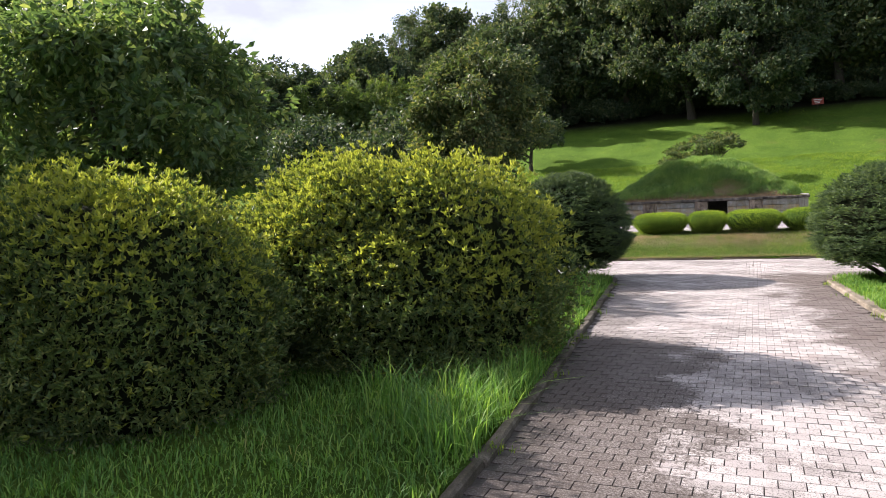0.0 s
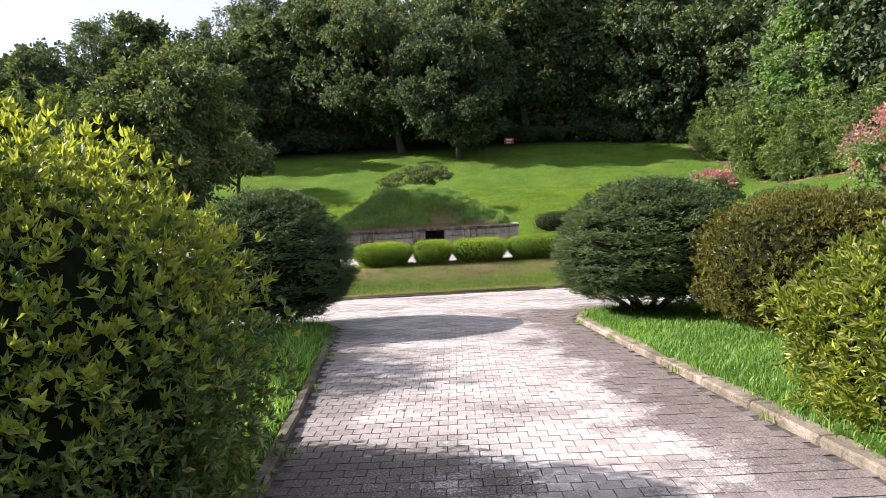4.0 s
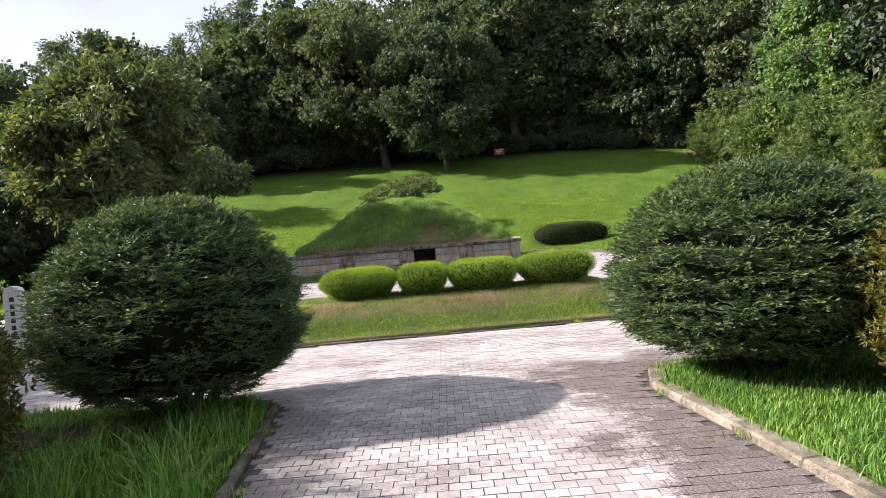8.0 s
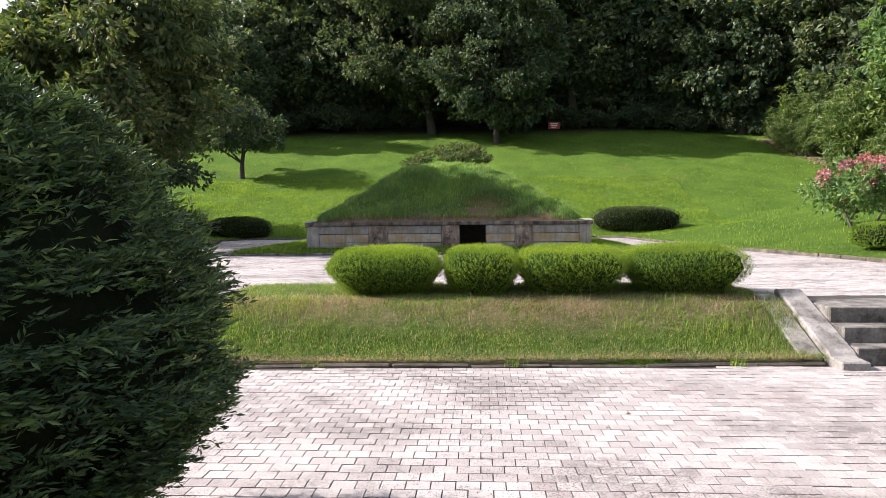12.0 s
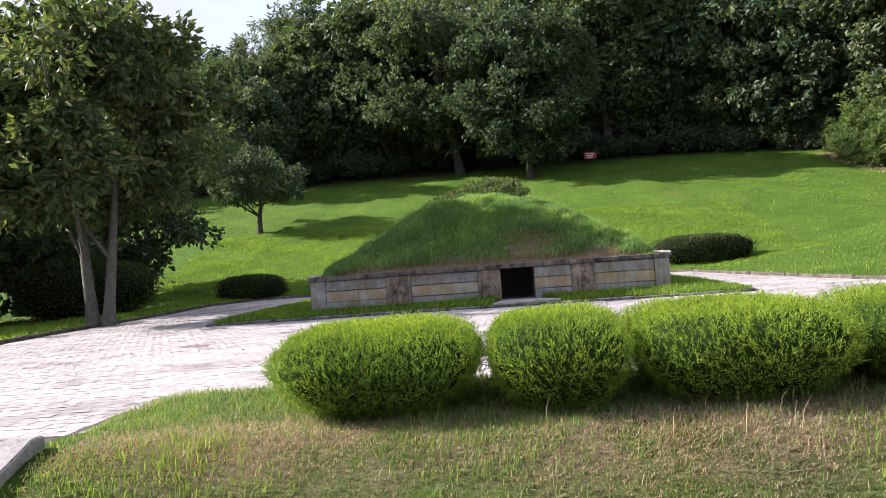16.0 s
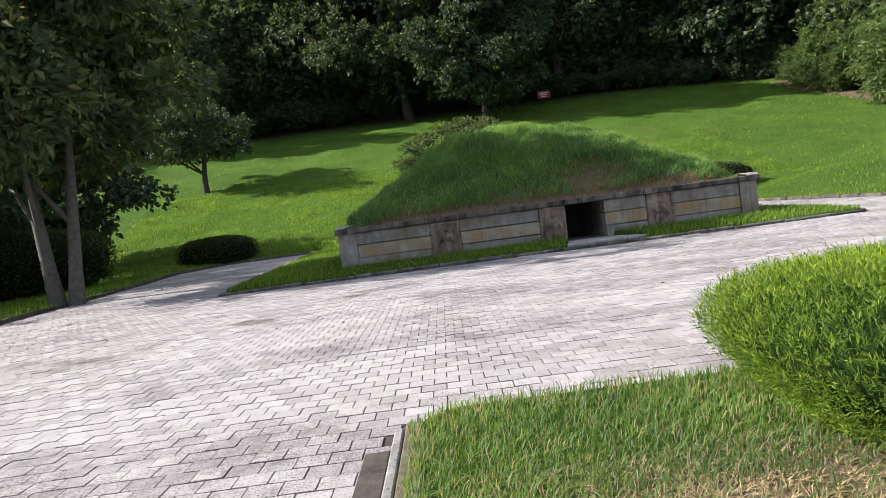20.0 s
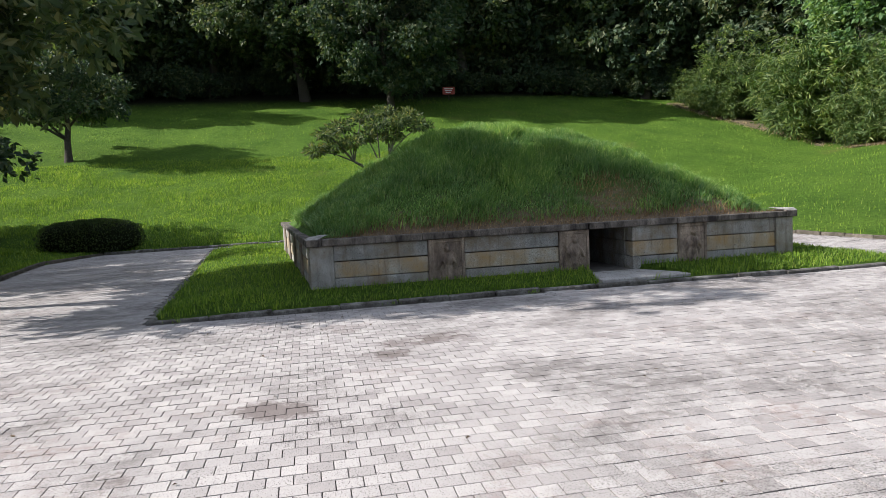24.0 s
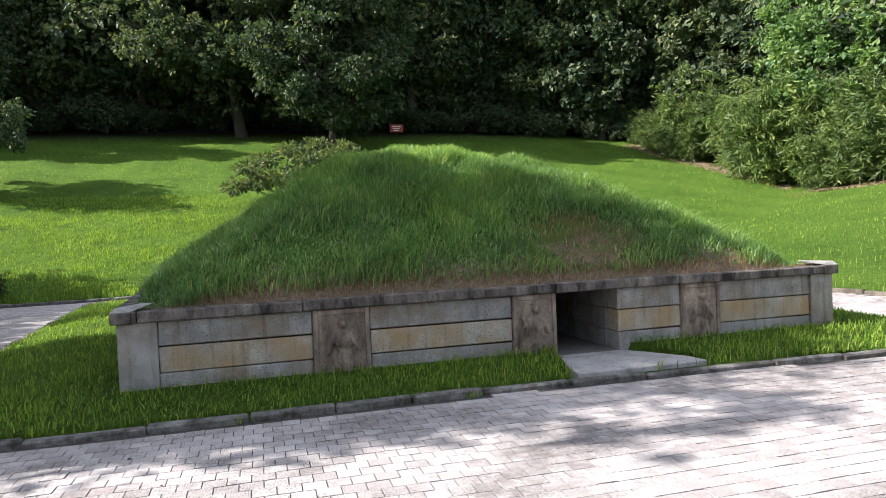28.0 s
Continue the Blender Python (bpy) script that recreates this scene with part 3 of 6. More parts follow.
def land(x, y):
    """Height of the grass surface."""
    x, y = np.asarray(x, float), np.asarray(y, float)
    b = bank_y(x)
    t = np.clip((y - b - 0.05) / 1.45, 0, 1)
    z = 0.07 + (UP - 0.03) * t * t * (3 - 2 * t) * 1.0 + 0.02 * np.clip((y - 22) / 2, 0, 1)
    back = 0.282 * (y - 50.8)
    side = np.minimum(0.165 * (x - 6.3), 9.0) - 3.0 * np.clip((30 - y) / 8, 0, 1)
    side_l = np.minimum(0.10 * (-15.9 - x), 3.0) - 3.0 * np.clip((50 - y) / 12, 0, 1)
    hill = np.maximum(np.maximum(back, side), side_l)
    soft = 0.2
    hill = soft * np.log1p(np.exp(np.clip(hill / soft, -20, 400)))
    hill = np.maximum(hill - 0.13, 0)
    far = np.clip((hill - 22) / 20, 0, None)
    hill = np.where(hill > 22, 22 + 20 * np.tanh(far), hill)
    z = z + hill
    # the turf rises towards the tomb's walls
    isl = sd_poly(x, y, ISLAND)
    z = z + np.where(isl < 0, 0.13 * np.clip((-isl - 0.1) / 1.0, 0, 1), 0)
    z = z + 0.035 * np.sin(x * 0.9 + 1.3 * np.sin(y * 0.5)) * np.sin(y * 0.75) * np.clip((hill) / 1.0, 0, 1) * 2
    return z


# the slab before the tomb's doorway
slab = [(-3.32, 34.42), (-1.62, 34.42), (-1.68, 34.75), (-2.02, 35.30), (-2.16, 35.49), (-3.10, 35.49), (-3.15, 35.2), (-3.25, 34.8)]


# ---- large structure ----
def axis(fine_lo, fine_hi, step, lo, hi):
    out = list(np.arange(fine_lo, fine_hi, step))
    s = step
    while out[-1] < hi:
        s *= 1.12
        out.append(out[-1] + s)
    s = step
    while out[0] > lo:
        s *= 1.12
        out.insert(0, out[0] - s)
    return np.array(out)


def grid_mesh(name, xs, ys, zfun, mat, keep=None):
    x, y = np.meshgrid(xs, ys)
    z = zfun(x, y)
    nx, ny = len(xs), len(ys)
    i, j = np.meshgrid(np.arange(ny - 1), np.arange(nx - 1), indexing="ij")
    f = np.stack([i * nx + j, i * nx + j + 1, (i + 1) * nx + j + 1, (i + 1) * nx + j], -1).reshape(-1, 4)
    if keep is not None:
        k = keep(x, y).ravel()
        f = f[k[f].any(1)]
        used = np.unique(f)
        remap = np.zeros(nx * ny, int)
        remap[used] = np.arange(len(used))
        return np_mesh(name, np.stack([x, y, z], -1).reshape(-1, 3)[used], remap[f], mat, True)
    return np_mesh(name, np.stack([x, y, z], -1).reshape(-1, 3), f, mat, True)


def ground_z(x, y):
    z = land(x, y)
    paved = np.minimum(sd_lower(x, y), sd_upper(x, y)) < 0.07
    paved |= in_stairs(x, y, 0.12)
    paved |= sd_poly(x, y, slab) < 0.02
    paved |= (x > 1.42) & (x < 2.1) & (y > bank_y(x) + 0.02) & (y < 22.7)
    paved |= (x > -8.0 - 0.07 * (y - 35.4)) & (x < 1.0) & (y > 35.62) & (y < 44.8)
    paved |= (x > -3.2) & (x < -2.1) & (y > 35.2) & (y < 36)
    return np.where(paved, z - 0.32, z)


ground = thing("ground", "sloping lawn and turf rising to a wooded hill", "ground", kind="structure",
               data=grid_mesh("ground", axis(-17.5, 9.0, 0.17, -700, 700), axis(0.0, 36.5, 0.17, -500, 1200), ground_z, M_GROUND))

ROAD_BLOCK, COURT_BLOCK = (0.166, 0.143), (0.176, 0.160)


def brick_rows(x0, x1, y0, y1, z, sdf, size, limit=-0.045):
    """Centres of blocks in running bond."""
    BW, BD = size
    rows = np.arange(y0, y1, BD)
    out = []
    for k, y in enumerate(rows):
        xs = np.arange(x0 + (BW / 2 if k % 2 else 0), x1, BW)
        out.append(np.stack([xs, np.full(len(xs), y)], 1))
    c = np.vstack(out)
    c = c[sdf(c[:, 0], c[:, 1]) < limit]
    return np.hstack([c, np.full((len(c), 1), z)])


def block_plain(size, h=0.012, g=0.0042):
    x, y = size[0] / 2 - g, size[1] / 2 - g
    v = np.array([(-x, -y, -h), (x, -y, -h), (x, y, -h), (-x, y, -h), (-x, -y, 0), (x, -y, 0), (x, y, 0), (-x, y, 0)])
    return v, np.array([(4, 5, 6, 7), (0, 1, 5, 4), (1, 2, 6, 5), (2, 3, 7, 6), (3, 0, 4, 7)])


def block_local(size, h=0.03, g=0.0036, ch=0.002):
    x, y = size[0] / 2 - g, size[1] / 2 - g
    v = np.array([(-x, -y, -h), (x, -y, -h), (x, y, -h), (-x, y, -h), (-x, -y, -ch), (x, -y, -ch), (x, y, -ch), (-x, y, -ch),
                  (-x + ch, -y + ch, 0), (x - ch, -y + ch, 0), (x - ch, y - ch, 0), (-x + ch, y - ch, 0)])
    f = [(8, 9, 10, 11)]
    for a in range(4):
        b = (a + 1) % 4
        f += [(4 + a, 4 + b, 8 + b, 8 + a), (a, b, 4 + b, 4 + a)]
    return v, np.array(f)


def paving(name, label, centres, near, bed_args, size):
    """One paved place: the bed, the blocks that the path passes nearest as parts, the rest as one part."""
    root = thing(name, label, "paving", kind="structure", data=grid_mesh("bed", *bed_args[:2], bed_args[2], M_BED, bed_args[3]))
    lv, lf = block_plain(size)
    single = near(centres)
    pick = np.flatnonzero(single)[:300]
    rest = np.ones(len(centres), bool)
    rest[pick] = False
    c = centres[rest]
    dz = RNG.normal(0, 0.0014, len(c)) + 0.003 * lumps(c, 5, 1.2)
    tilt = RNG.normal(0, 0.004, (len(c), 2))
    v = lv[None] + c[:, None]
    v[:, :, 2] += dz[:, None] + lv[None, :, 0] * tilt[:, :1] + lv[None, :, 1] * tilt[:, 1:]
    n = len(lv)
    f = lf[None] + (np.arange(len(c)) * n)[:, None, None]
    rest_ob = part("paving_blocks", np_mesh("paving_blocks", v.reshape(-1, 3), f.reshape(-1, 4), M_PAVE), root, "worn grey interlocking paving blocks")
    tagged(rest_ob, kind="stuff")
    me = np_mesh("paving_block", *block_local(size), M_PAVE)
    for k in pick:
        x, y, z = centres[k]
        part("paving_block", me, root, "", (x, y, z + 0.003 * float(lumps(centres[k:k + 1], 5, 1.2)[0])), (RNG.normal(0, 0.3), RNG.normal(0, 0.3), 0))
    return root

KERB_MESH = {}


def kerb(name, label, pts, sdf, level, top=0.06, width=0.105, stone=0.92, closed=False, seed=1, mat=None):
    """Kerb stones laid end to end along a line, on the side away from the paving."""
    r = random.Random(seed)
    root = thing(name, label, "kerb", group="kerbs", kind="structure")
    mat = mat or M_KERB
    key = round(top, 3), round(width, 3), mat.name
    if key not in KERB_MESH:
        KERB_MESH[key] = [box_mesh("kerb_stone", (-0.5, -width / 2, -0.25), (0.5, width / 2, top), mat, 0.02, 0.011, s) for s in range(6)]
    pts = [Vector(p) for p in pts] + ([Vector(pts[0])] if closed else [])
    lens = [0.0]
    for a, b in zip(pts, pts[1:]):
        lens.append(lens[-1] + (b - a).length)

    def at(s):
        for i in range(len(pts) - 1):
            if s <= lens[i + 1] or i == len(pts) - 2:
                return pts[i].lerp(pts[i + 1], (s - lens[i]) / max(lens[i + 1] - lens[i], 1e-6))
    s = 0.0
    while s < lens[-1] - 0.05:
        e = min(s + stone * r.uniform(0.85, 1.15), lens[-1])
        if lens[-1] - e < 0.3:
            e = lens[-1]
        a, b = at(s), at(e)
        d = b - a
        if d.length > 0.05:
            nrm = Vector((-d.y, d.x)).normalized()
            mid = (a + b) / 2
            if float(sdf(np.array([mid.x + nrm.x * 0.15]), np.array([mid.y + nrm.y * 0.15]))[0]) < float(
                    sdf(np.array([mid.x - nrm.x * 0.15]), np.array([mid.y - nrm.y * 0.15]))[0]):
                nrm = -nrm
            c = mid + nrm * (width / 2 + r.uniform(-0.006, 0.01))
            ob = part("kerb_stone", r.choice(KERB_MESH[key]), root)
            ob.matrix_basis = pose(c.x, c.y, level + r.uniform(-0.012, 0.012), r.uniform(-1, 1), r.uniform(-0.6, 0.6),
                                   math.degrees(math.atan2(d.y, d.x)) + r.uniform(-0.5, 0.5)) @ Matrix.Diagonal((d.length - 0.012, 1, 1, 1))
        s = e
    return root


kerb("kerb", "weathered granite kerb along the lower road", [ROAD[i] for i in range(2, 9)] + [(12, 16.45)], sd_lower, 0.0, 0.07, 0.19, seed=2, mat=M_KERB_TAN)
kerb("kerb", "weathered granite kerb along the lower road", [ROAD[i] for i in (17, 16, 15, 14, 13, 12, 11)] + [(-16, 16.45)], sd_lower, 0.0, seed=3)
kerb("kerb", "low kerb at the foot of the grass bank", [(-6.2, float(bank_y(-6.2))), (1.65, float(bank_y(1.65)))], sd_lower, 0.0, 0.03, 0.075, 1.0, seed=4)
kerb("kerb", "low kerb at the foot of the grass bank", [(-20, float(bank_y(-20))), (-9.95, float(bank_y(-9.95)))], sd_lower, 0.0, 0.03, 0.075, 1.0, seed=5)
kerb("kerb", "low kerb at the foot of the grass bank", [(5.5, float(bank_y(5.5))), (14, float(bank_y(14)))], sd_lower, 0.0, 0.03, 0.075, 1.0, seed=6)
kerb("kerb", "dark weathered kerb along the lawn edge", PLAZA[0:8], sd_upper, UP, 0.10, seed=7)
kerb("kerb", "pale granite kerb between the court and the rising lawn", PLAZA[7:10], sd_upper, UP, 0.10, 0.15, seed=17, mat=M_KERB_PALE)
kerb("kerb", "dark weathered kerb along the lawn edge", PLAZA[9:], sd_upper, UP, 0.10, seed=8)
kerb("kerb", "granite kerb around the turf strip of the tomb", ISLAND, sd_upper, UP, 0.06, 0.125, closed=True, seed=9, mat=M_KERB_PALE)


def stairs(x0, x1, label):
    root = thing("stairs", label, "stairs", group="stairs to the upper court", kind="structure")
    y = float(bank_y((x0 + x1) / 2)) + 0.02
    for k, (a, b, z) in enumerate(((y, y + 0.36, 0.2), (y + 0.31, y + 0.70, 0.4), (y + 0.64, 22.86, 0.592))):
        part("step", box_mesh("step", (x0, a, z - 0.45), (x1, b, z), M_STEP_OLD, 0.014, 0.006, k), root)
    for c in (x0 - 0.33, x1 + 0.01):
        prof = [(y - 0.30, -0.15), (y - 0.30, 0.09), (y - 0.03, 0.10), (y + 0.02, 0.15), (y + 1.40, 0.745), (y + 1.52, 0.735), (y + 1.53, 0.2)]
        part("cheek_wall", prism_mesh("cheek_wall", prof, c, c + 0.32, M_STEP, 0, 0.015), root, "sloping white-grey concrete cheek wall with dark streaks")
    if x0 > 0:
        prof = [(y + 0.10, -0.15), (y + 0.10, 0.10), (y + 1.36, 0.66), (y + 1.52, 0.67), (y + 1.53, 0.2)]
        part("edging_slab", prism_mesh("edging_slab", prof, x0 - 0.62, x0 - 0.345, M_STEP, 0, 0.015), root, "pale inclined edging slab beside the cheek wall")
    return root


stairs(STAIRS[0][0], STAIRS[0][1], "three worn concrete steps between sloping cheek walls")
stairs(STAIRS[1][0], STAIRS[1][1], "three worn concrete steps between sloping cheek walls")

thing("gutter", "dark brown soil-filled gutter beside the hedge bed", "gutter", kind="structure",
      data=box_mesh("gutter", (-6.42, 22.6, 0.45), (-6.288, 23.55, UP + 0.004), M_GUTTER, 0.006, 0.004, 4))
thing("edging", "thin pale concrete edging of the hedge bed", "edging", kind="structure",
      data=box_mesh("edging", (-6.285, 22.62, 0.4), (-6.232, 23.85, UP + 0.02), M_STEP, 0.008, 0.003, 5))
thing("soil_edge", "bare grey-brown soil beside the edging", "soil", kind="structure",
      data=box_mesh("soil_edge", (-6.229, 22.62, 0.4), (-6.02, 23.95, UP + 0.012), M_SOIL, 0.01, 0.008, 6))

thing("soil_edge", "strip of dry brown soil behind the low kerb of the bank", "soil", kind="structure",
      data=prism_mesh("soil_edge", [(-6.2, float(bank_y(-6.2)) + 0.078), (1.38, float(bank_y(1.38)) + 0.078), (1.38, float(bank_y(1.38)) + 0.34), (-6.2, float(bank_y(-6.2)) + 0.34)], -0.2, 0.062, M_SOIL, 2, 0.012))

# ---- the tomb ----
TX0, TX1, TY0, TY1 = -8.27, 1.25, 35.45, 45.0
CAP_LO, CAP_HI = 1.53, 1.645
SPLAY = 0.079
tomb = thing("tomb", "low square stone tomb with carved panels under a grassy mound", "tomb")


def splay(x, y):
    """The tomb's left side runs outwards towards the back."""
    return x - SPLAY * (y - TY0) * np.clip((TX1 - x) / (TX1 - TX0), 0, 1.1)


def unsplay(x, y):
    k = SPLAY * (y - TY0) / (TX1 - TX0)
    return (x + k * TX1) / (1 + k)


def slab_run(x0, x1, seed, face, depth=0.3, flip=False):
    """Three courses of wall slabs along the front (flip: along a side)."""
    r = random.Random(seed)
    for lo, hi in ((0.45, 0.941), (0.955, 1.233), (1.249, CAP_LO - 0.008)):
        cuts = [x0] + ([x0 + (x1 - x0) * r.uniform(0.35, 0.65)] if x1 - x0 > 4.0 else []) + [x1]
        for a, b in zip(cuts, cuts[1:]):
            o = r.uniform(0, 0.006)
            if flip:
                lo3, hi3 = (min(face, face + depth) + o, a + 0.003, lo), (max(face, face + depth), b - 0.003, hi)
            else:
                lo3, hi3 = (a + 0.003, face + o, lo), (b - 0.003, face + depth, hi)
            part("wall_slab", box_mesh("wall_slab", lo3, hi3, M_GRANITE_OCHRE if 0.9 < lo < 1.2 else M_GRANITE, 0.009, 0.005, seed + int(lo * 50) + int(a * 9)), tomb)


def relief(x0, x1, seed, pose_kind):
    """A framed panel with a worn robed figure in low relief, as one plain mesh on its slab."""
    r = random.Random(seed)
    panel = part("carved_panel", box_mesh("carved_panel", (x0, TY0 - 0.015, 0.45), (x1, TY0 + 0.3, CAP_LO), M_RELIEF, 0.008, 0.002, seed), tomb, "pinkish carved stone panel")
    w = x1 - x0
    for a, b, c, d in ((x0 + 0.004, x0 + 0.06, 0.6, CAP_LO - 0.004), (x1 - 0.06, x1 - 0.004, 0.6, CAP_LO - 0.004), (x0 + 0.062, x1 - 0.062, CAP_LO - 0.07, CAP_LO - 0.006)):
        part("rim", box_mesh("rim", (a, TY0 - 0.034, c), (b, TY0 - 0.013, d), M_RELIEF, 0.007), panel)
    xc = (x0 + x1) / 2
    blobs = [(0.01, 1.34, 0.055, 0.07, 0.045, 0), (0.01, 1.41, 0.035, 0.05, 0.04, 0), (0, 1.15, 0.115, 0.15, 0.04, 0), (-0.02, 0.95, 0.125, 0.2, 0.036, 0),
             (-0.06, 0.80, 0.06, 0.15, 0.035, 0), (0.07, 0.80, 0.05, 0.15, 0.035, 0), (-0.13, 1.12, 0.035, 0.15, 0.035, 0.35 * pose_kind),
             (0.12, 1.14, 0.035, 0.14, 0.035, -0.5), (0.16 * pose_kind, 1.2, 0.016, 0.26, 0.028, 0.12)]
    blobs += [(r.uniform(-0.1, 0.1), r.uniform(0.8, 1.2), 0.014, r.uniform(0.06, 0.13), 0.05, r.uniform(-0.3, 0.3)) for _ in range(7)]
    gx, gh = np.meshgrid(np.linspace(x0 + 0.066, x1 - 0.066, 44), np.linspace(0.62, CAP_LO - 0.075, 76))
    rise = np.zeros(gx.shape)
    for bx, bz, sx, sz, sy, rot in blobs:
        u, w = gx - xc - bx, gh - bz
        u, w = u * math.cos(rot) - w * math.sin(rot), u * math.sin(rot) + w * math.cos(rot)
        rise = np.maximum(rise, 2.1 * sy * np.sqrt(np.clip(1 - (u / sx) ** 2 - (w / sz) ** 2, 0, 1)))
    flat = np.stack([gx, gh, gx * 0], -1).reshape(-1, 3)
    rise = rise.ravel() * (0.8 + 0.2 * lumps(flat * 6, seed, 3.0)) + 0.003 * lumps(flat * 10, seed + 1, 4.0)
    v = np.stack([gx.ravel(), TY0 - 0.019 - rise, gh.ravel()], 1)
    ii, jj = np.meshgrid(np.arange(75), np.arange(43), indexing="ij")
    part("worn_relief", np_mesh("worn_relief", v, np.stack([ii * 44 + jj, ii * 44 + jj + 1, ii * 44 + jj + 45, ii * 44 + jj + 44], -1).reshape(-1, 4), M_RELIEF, True), panel)


for a, b in ((TX0, -7.86), (0.87, TX1)):
    part("corner_post", box_mesh("corner_post", (a, TY0 - 0.035, 0.45), (b, TY0 + 0.4, CAP_LO), M_GRANITE, 0.01, 0.002, 3), tomb)
slab_run(-7.86, -6.18, 21, TY0)
slab_run(-5.51, -3.70, 22, TY0)
slab_run(-2.21, -1.26, 23, TY0)
slab_run(-0.65, 0.87, 24, TY0)
relief(-6.18, -5.51, 31, 1)
relief(-3.70, -3.10, 32, -1)
relief(-1.26, -0.65, 33, 1)
# sides and back: posts, panels and slab runs in turn
for side, face, depth in (("left", TX0 + 0.02, 0.3), ("right", TX1 - 0.02, -0.3)):
    y = TY0 + 0.4
    k = 0
    while y < TY1 - 0.5:
        e = min(y + 1.55, TY1 - 0.4)
        slab_run(y, e, 40 + k, face, depth, True)
        if e < TY1 - 0.5:
            lo, hi = sorted((face - (0.03 if depth > 0 else -0.03), face + depth))
            part("carved_panel", box_mesh("carved_panel", (lo, e, 0.45), (hi, e + 0.55, CAP_LO), M_RELIEF, 0.01, 0.002, k), tomb, "worn pinkish side panel")
        y = e + 0.55
        k += 1
    lo, hi = sorted((face - (0.03 if depth > 0 else -0.03), face + depth))
    part("corner_post", box_mesh("corner_post", (lo, TY1 - 0.4, 0.45), (hi, TY1, CAP_LO), M_GRANITE, 0.01, 0.002, 9), tomb)
slab_run(TX0 + 0.4, TX1 - 0.4, 61, TY1 - 0.3)
# entrance passage
part("passage_wall", box_mesh("passage_wall", (-3.40, TY0 + 0.305, 0.45), (-3.12, TY0 + 2.6, CAP_LO - 0.004), M_DARK, 0.006), tomb)
for lo, hi in ((0.45, 0.945), (0.952, 1.238), (1.245, CAP_LO - 0.004)):
    part("passage_slab", box_mesh("passage_slab", (-2.215, TY0 + 0.305, lo), (-1.9, TY0 + 2.6, hi), M_GRANITE, 0.008), tomb)
part("passage_end", box_mesh("passage_end", (-3.4, TY0 + 2.605, 0.45), (-1.9, TY0 + 2.8, CAP_LO - 0.004), M_DARK, 0.006), tomb)
part("passage_floor", box_mesh("passage_floor", (-3.118, TY0 + 0.05, 0.5), (-2.218, TY0 + 2.6, 0.715), M_DARK, 0.006), tomb)

# cap stones, in uneven lengths, weathered black


def cap_run(a, b, fixed, along, seed):
    r = random.Random(seed)
    s = a
    while s < b - 0.01:
        e = min(s + r.uniform(0.9, 2.3), b)
        if b - e < 0.5:
            e = b
        dz, dy = r.uniform(-0.004, 0.006), r.uniform(-0.008, 0.008)
        if along == "x":
            lo, hi = (s + 0.004, fixed[0] + dy, CAP_LO), (e - 0.004, fixed[1], CAP_HI + dz)
        else:
            lo, hi = (fixed[0] + dy, s + 0.004, CAP_LO), (fixed[1] + dy, e - 0.004, CAP_HI + dz)
        part("cap_stone", box_mesh("cap_stone", lo, hi, M_CAP, 0.012, 0.004, int(s * 100)), tomb, "stained granite cap stone")
        s = e


F0, F1 = TY0 - 0.085, TY0 + 0.45
cap_run(TX0 - 0.05 + 0.26, TX1 + 0.05 - 0.24, (F0, F1), "x", 5)
for x0, x1, s in ((TX0 - 0.055, TX0 + 0.208, 1), (TX1 - 0.188, TX1 + 0.055, -1)):
    corner = part("corner_cap", box_mesh("corner_cap", (x0, F0 - 0.015, CAP_LO - 0.004), (x1, F1, CAP_HI + 0.012), M_CAP, 0.012, 0.004, 8), tomb, "raised corner cap stone")
    cx = x0 if s > 0 else x1
    ridge = [(cx, F0, CAP_HI + 0.01), (cx + 0.20 * s, F0, CAP_HI + 0.01), (cx, F0 + 0.2, CAP_HI + 0.01), (cx + 0.30 * s, F0 + 0.42, CAP_HI + 0.07), (cx + 0.42 * s, F0 + 0.30, CAP_HI + 0.07), (cx + 0.05 * s, F0 + 0.05, CAP_HI + 0.06)]
    bm = bmesh.new()
    for p in ridge:
        bm.verts.new(p)
    bmesh.ops.convex_hull(bm, input=bm.verts[:])
    part("hip_ridge", (bm, M_STEP), corner, "pale mortar ridge")
cap_run(F1 + 0.004, TY1 + 0.05, (TX0 - 0.055, TX0 + 0.45), "y", 6)
cap_run(F1 + 0.004, TY1 + 0.05, (TX1 - 0.45, TX1 + 0.055), "y", 7)
cap_run(TX0 + 0.46, TX1 - 0.46, (TY1 - 0.4, TY1 + 0.05), "x", 8)

MX, MY, MHX, MHY = (TX0 + TX1) / 2, (TY0 + TY1) / 2, 4.70, 4.72


def mound_z(x, y):
    return mound_form(unsplay(x, y), y)


def mound_form(x, y):
    u, v = np.abs(x - MX) / MHX, np.abs(y - MY) / MHY
    inf = np.maximum(u, v)
    p = 2.4 + 7.0 * np.clip(inf, 0, 1)
    r = (u ** p + v ** p + 1e-12) ** (1 / p)
    f = 1 - np.clip(r, 0, 1) ** 1.55
    wob = 0.05 * np.sin(1.7 * x + 0.8 * np.sin(1.3 * y)) * np.sin(1.4 * y + 0.4) + 0.03 * np.sin(4.1 * x + 2 * y)
    return CAP_HI - 0.03 + 2.36 * f + wob * np.clip((1 - r) * 3, 0, 1)


part("mound", grid_mesh("mound", np.linspace(MX - MHX, MX + MHX, 75), np.linspace(MY - MHY, MY + MHY, 75), mound_form, M_MOUND), tomb, "domed earth mound covered in long grass")
for piece in tomb.children_recursive:
    for vert in piece.data.vertices:
        vert.co.x = float(splay(vert.co.x, vert.co.y))

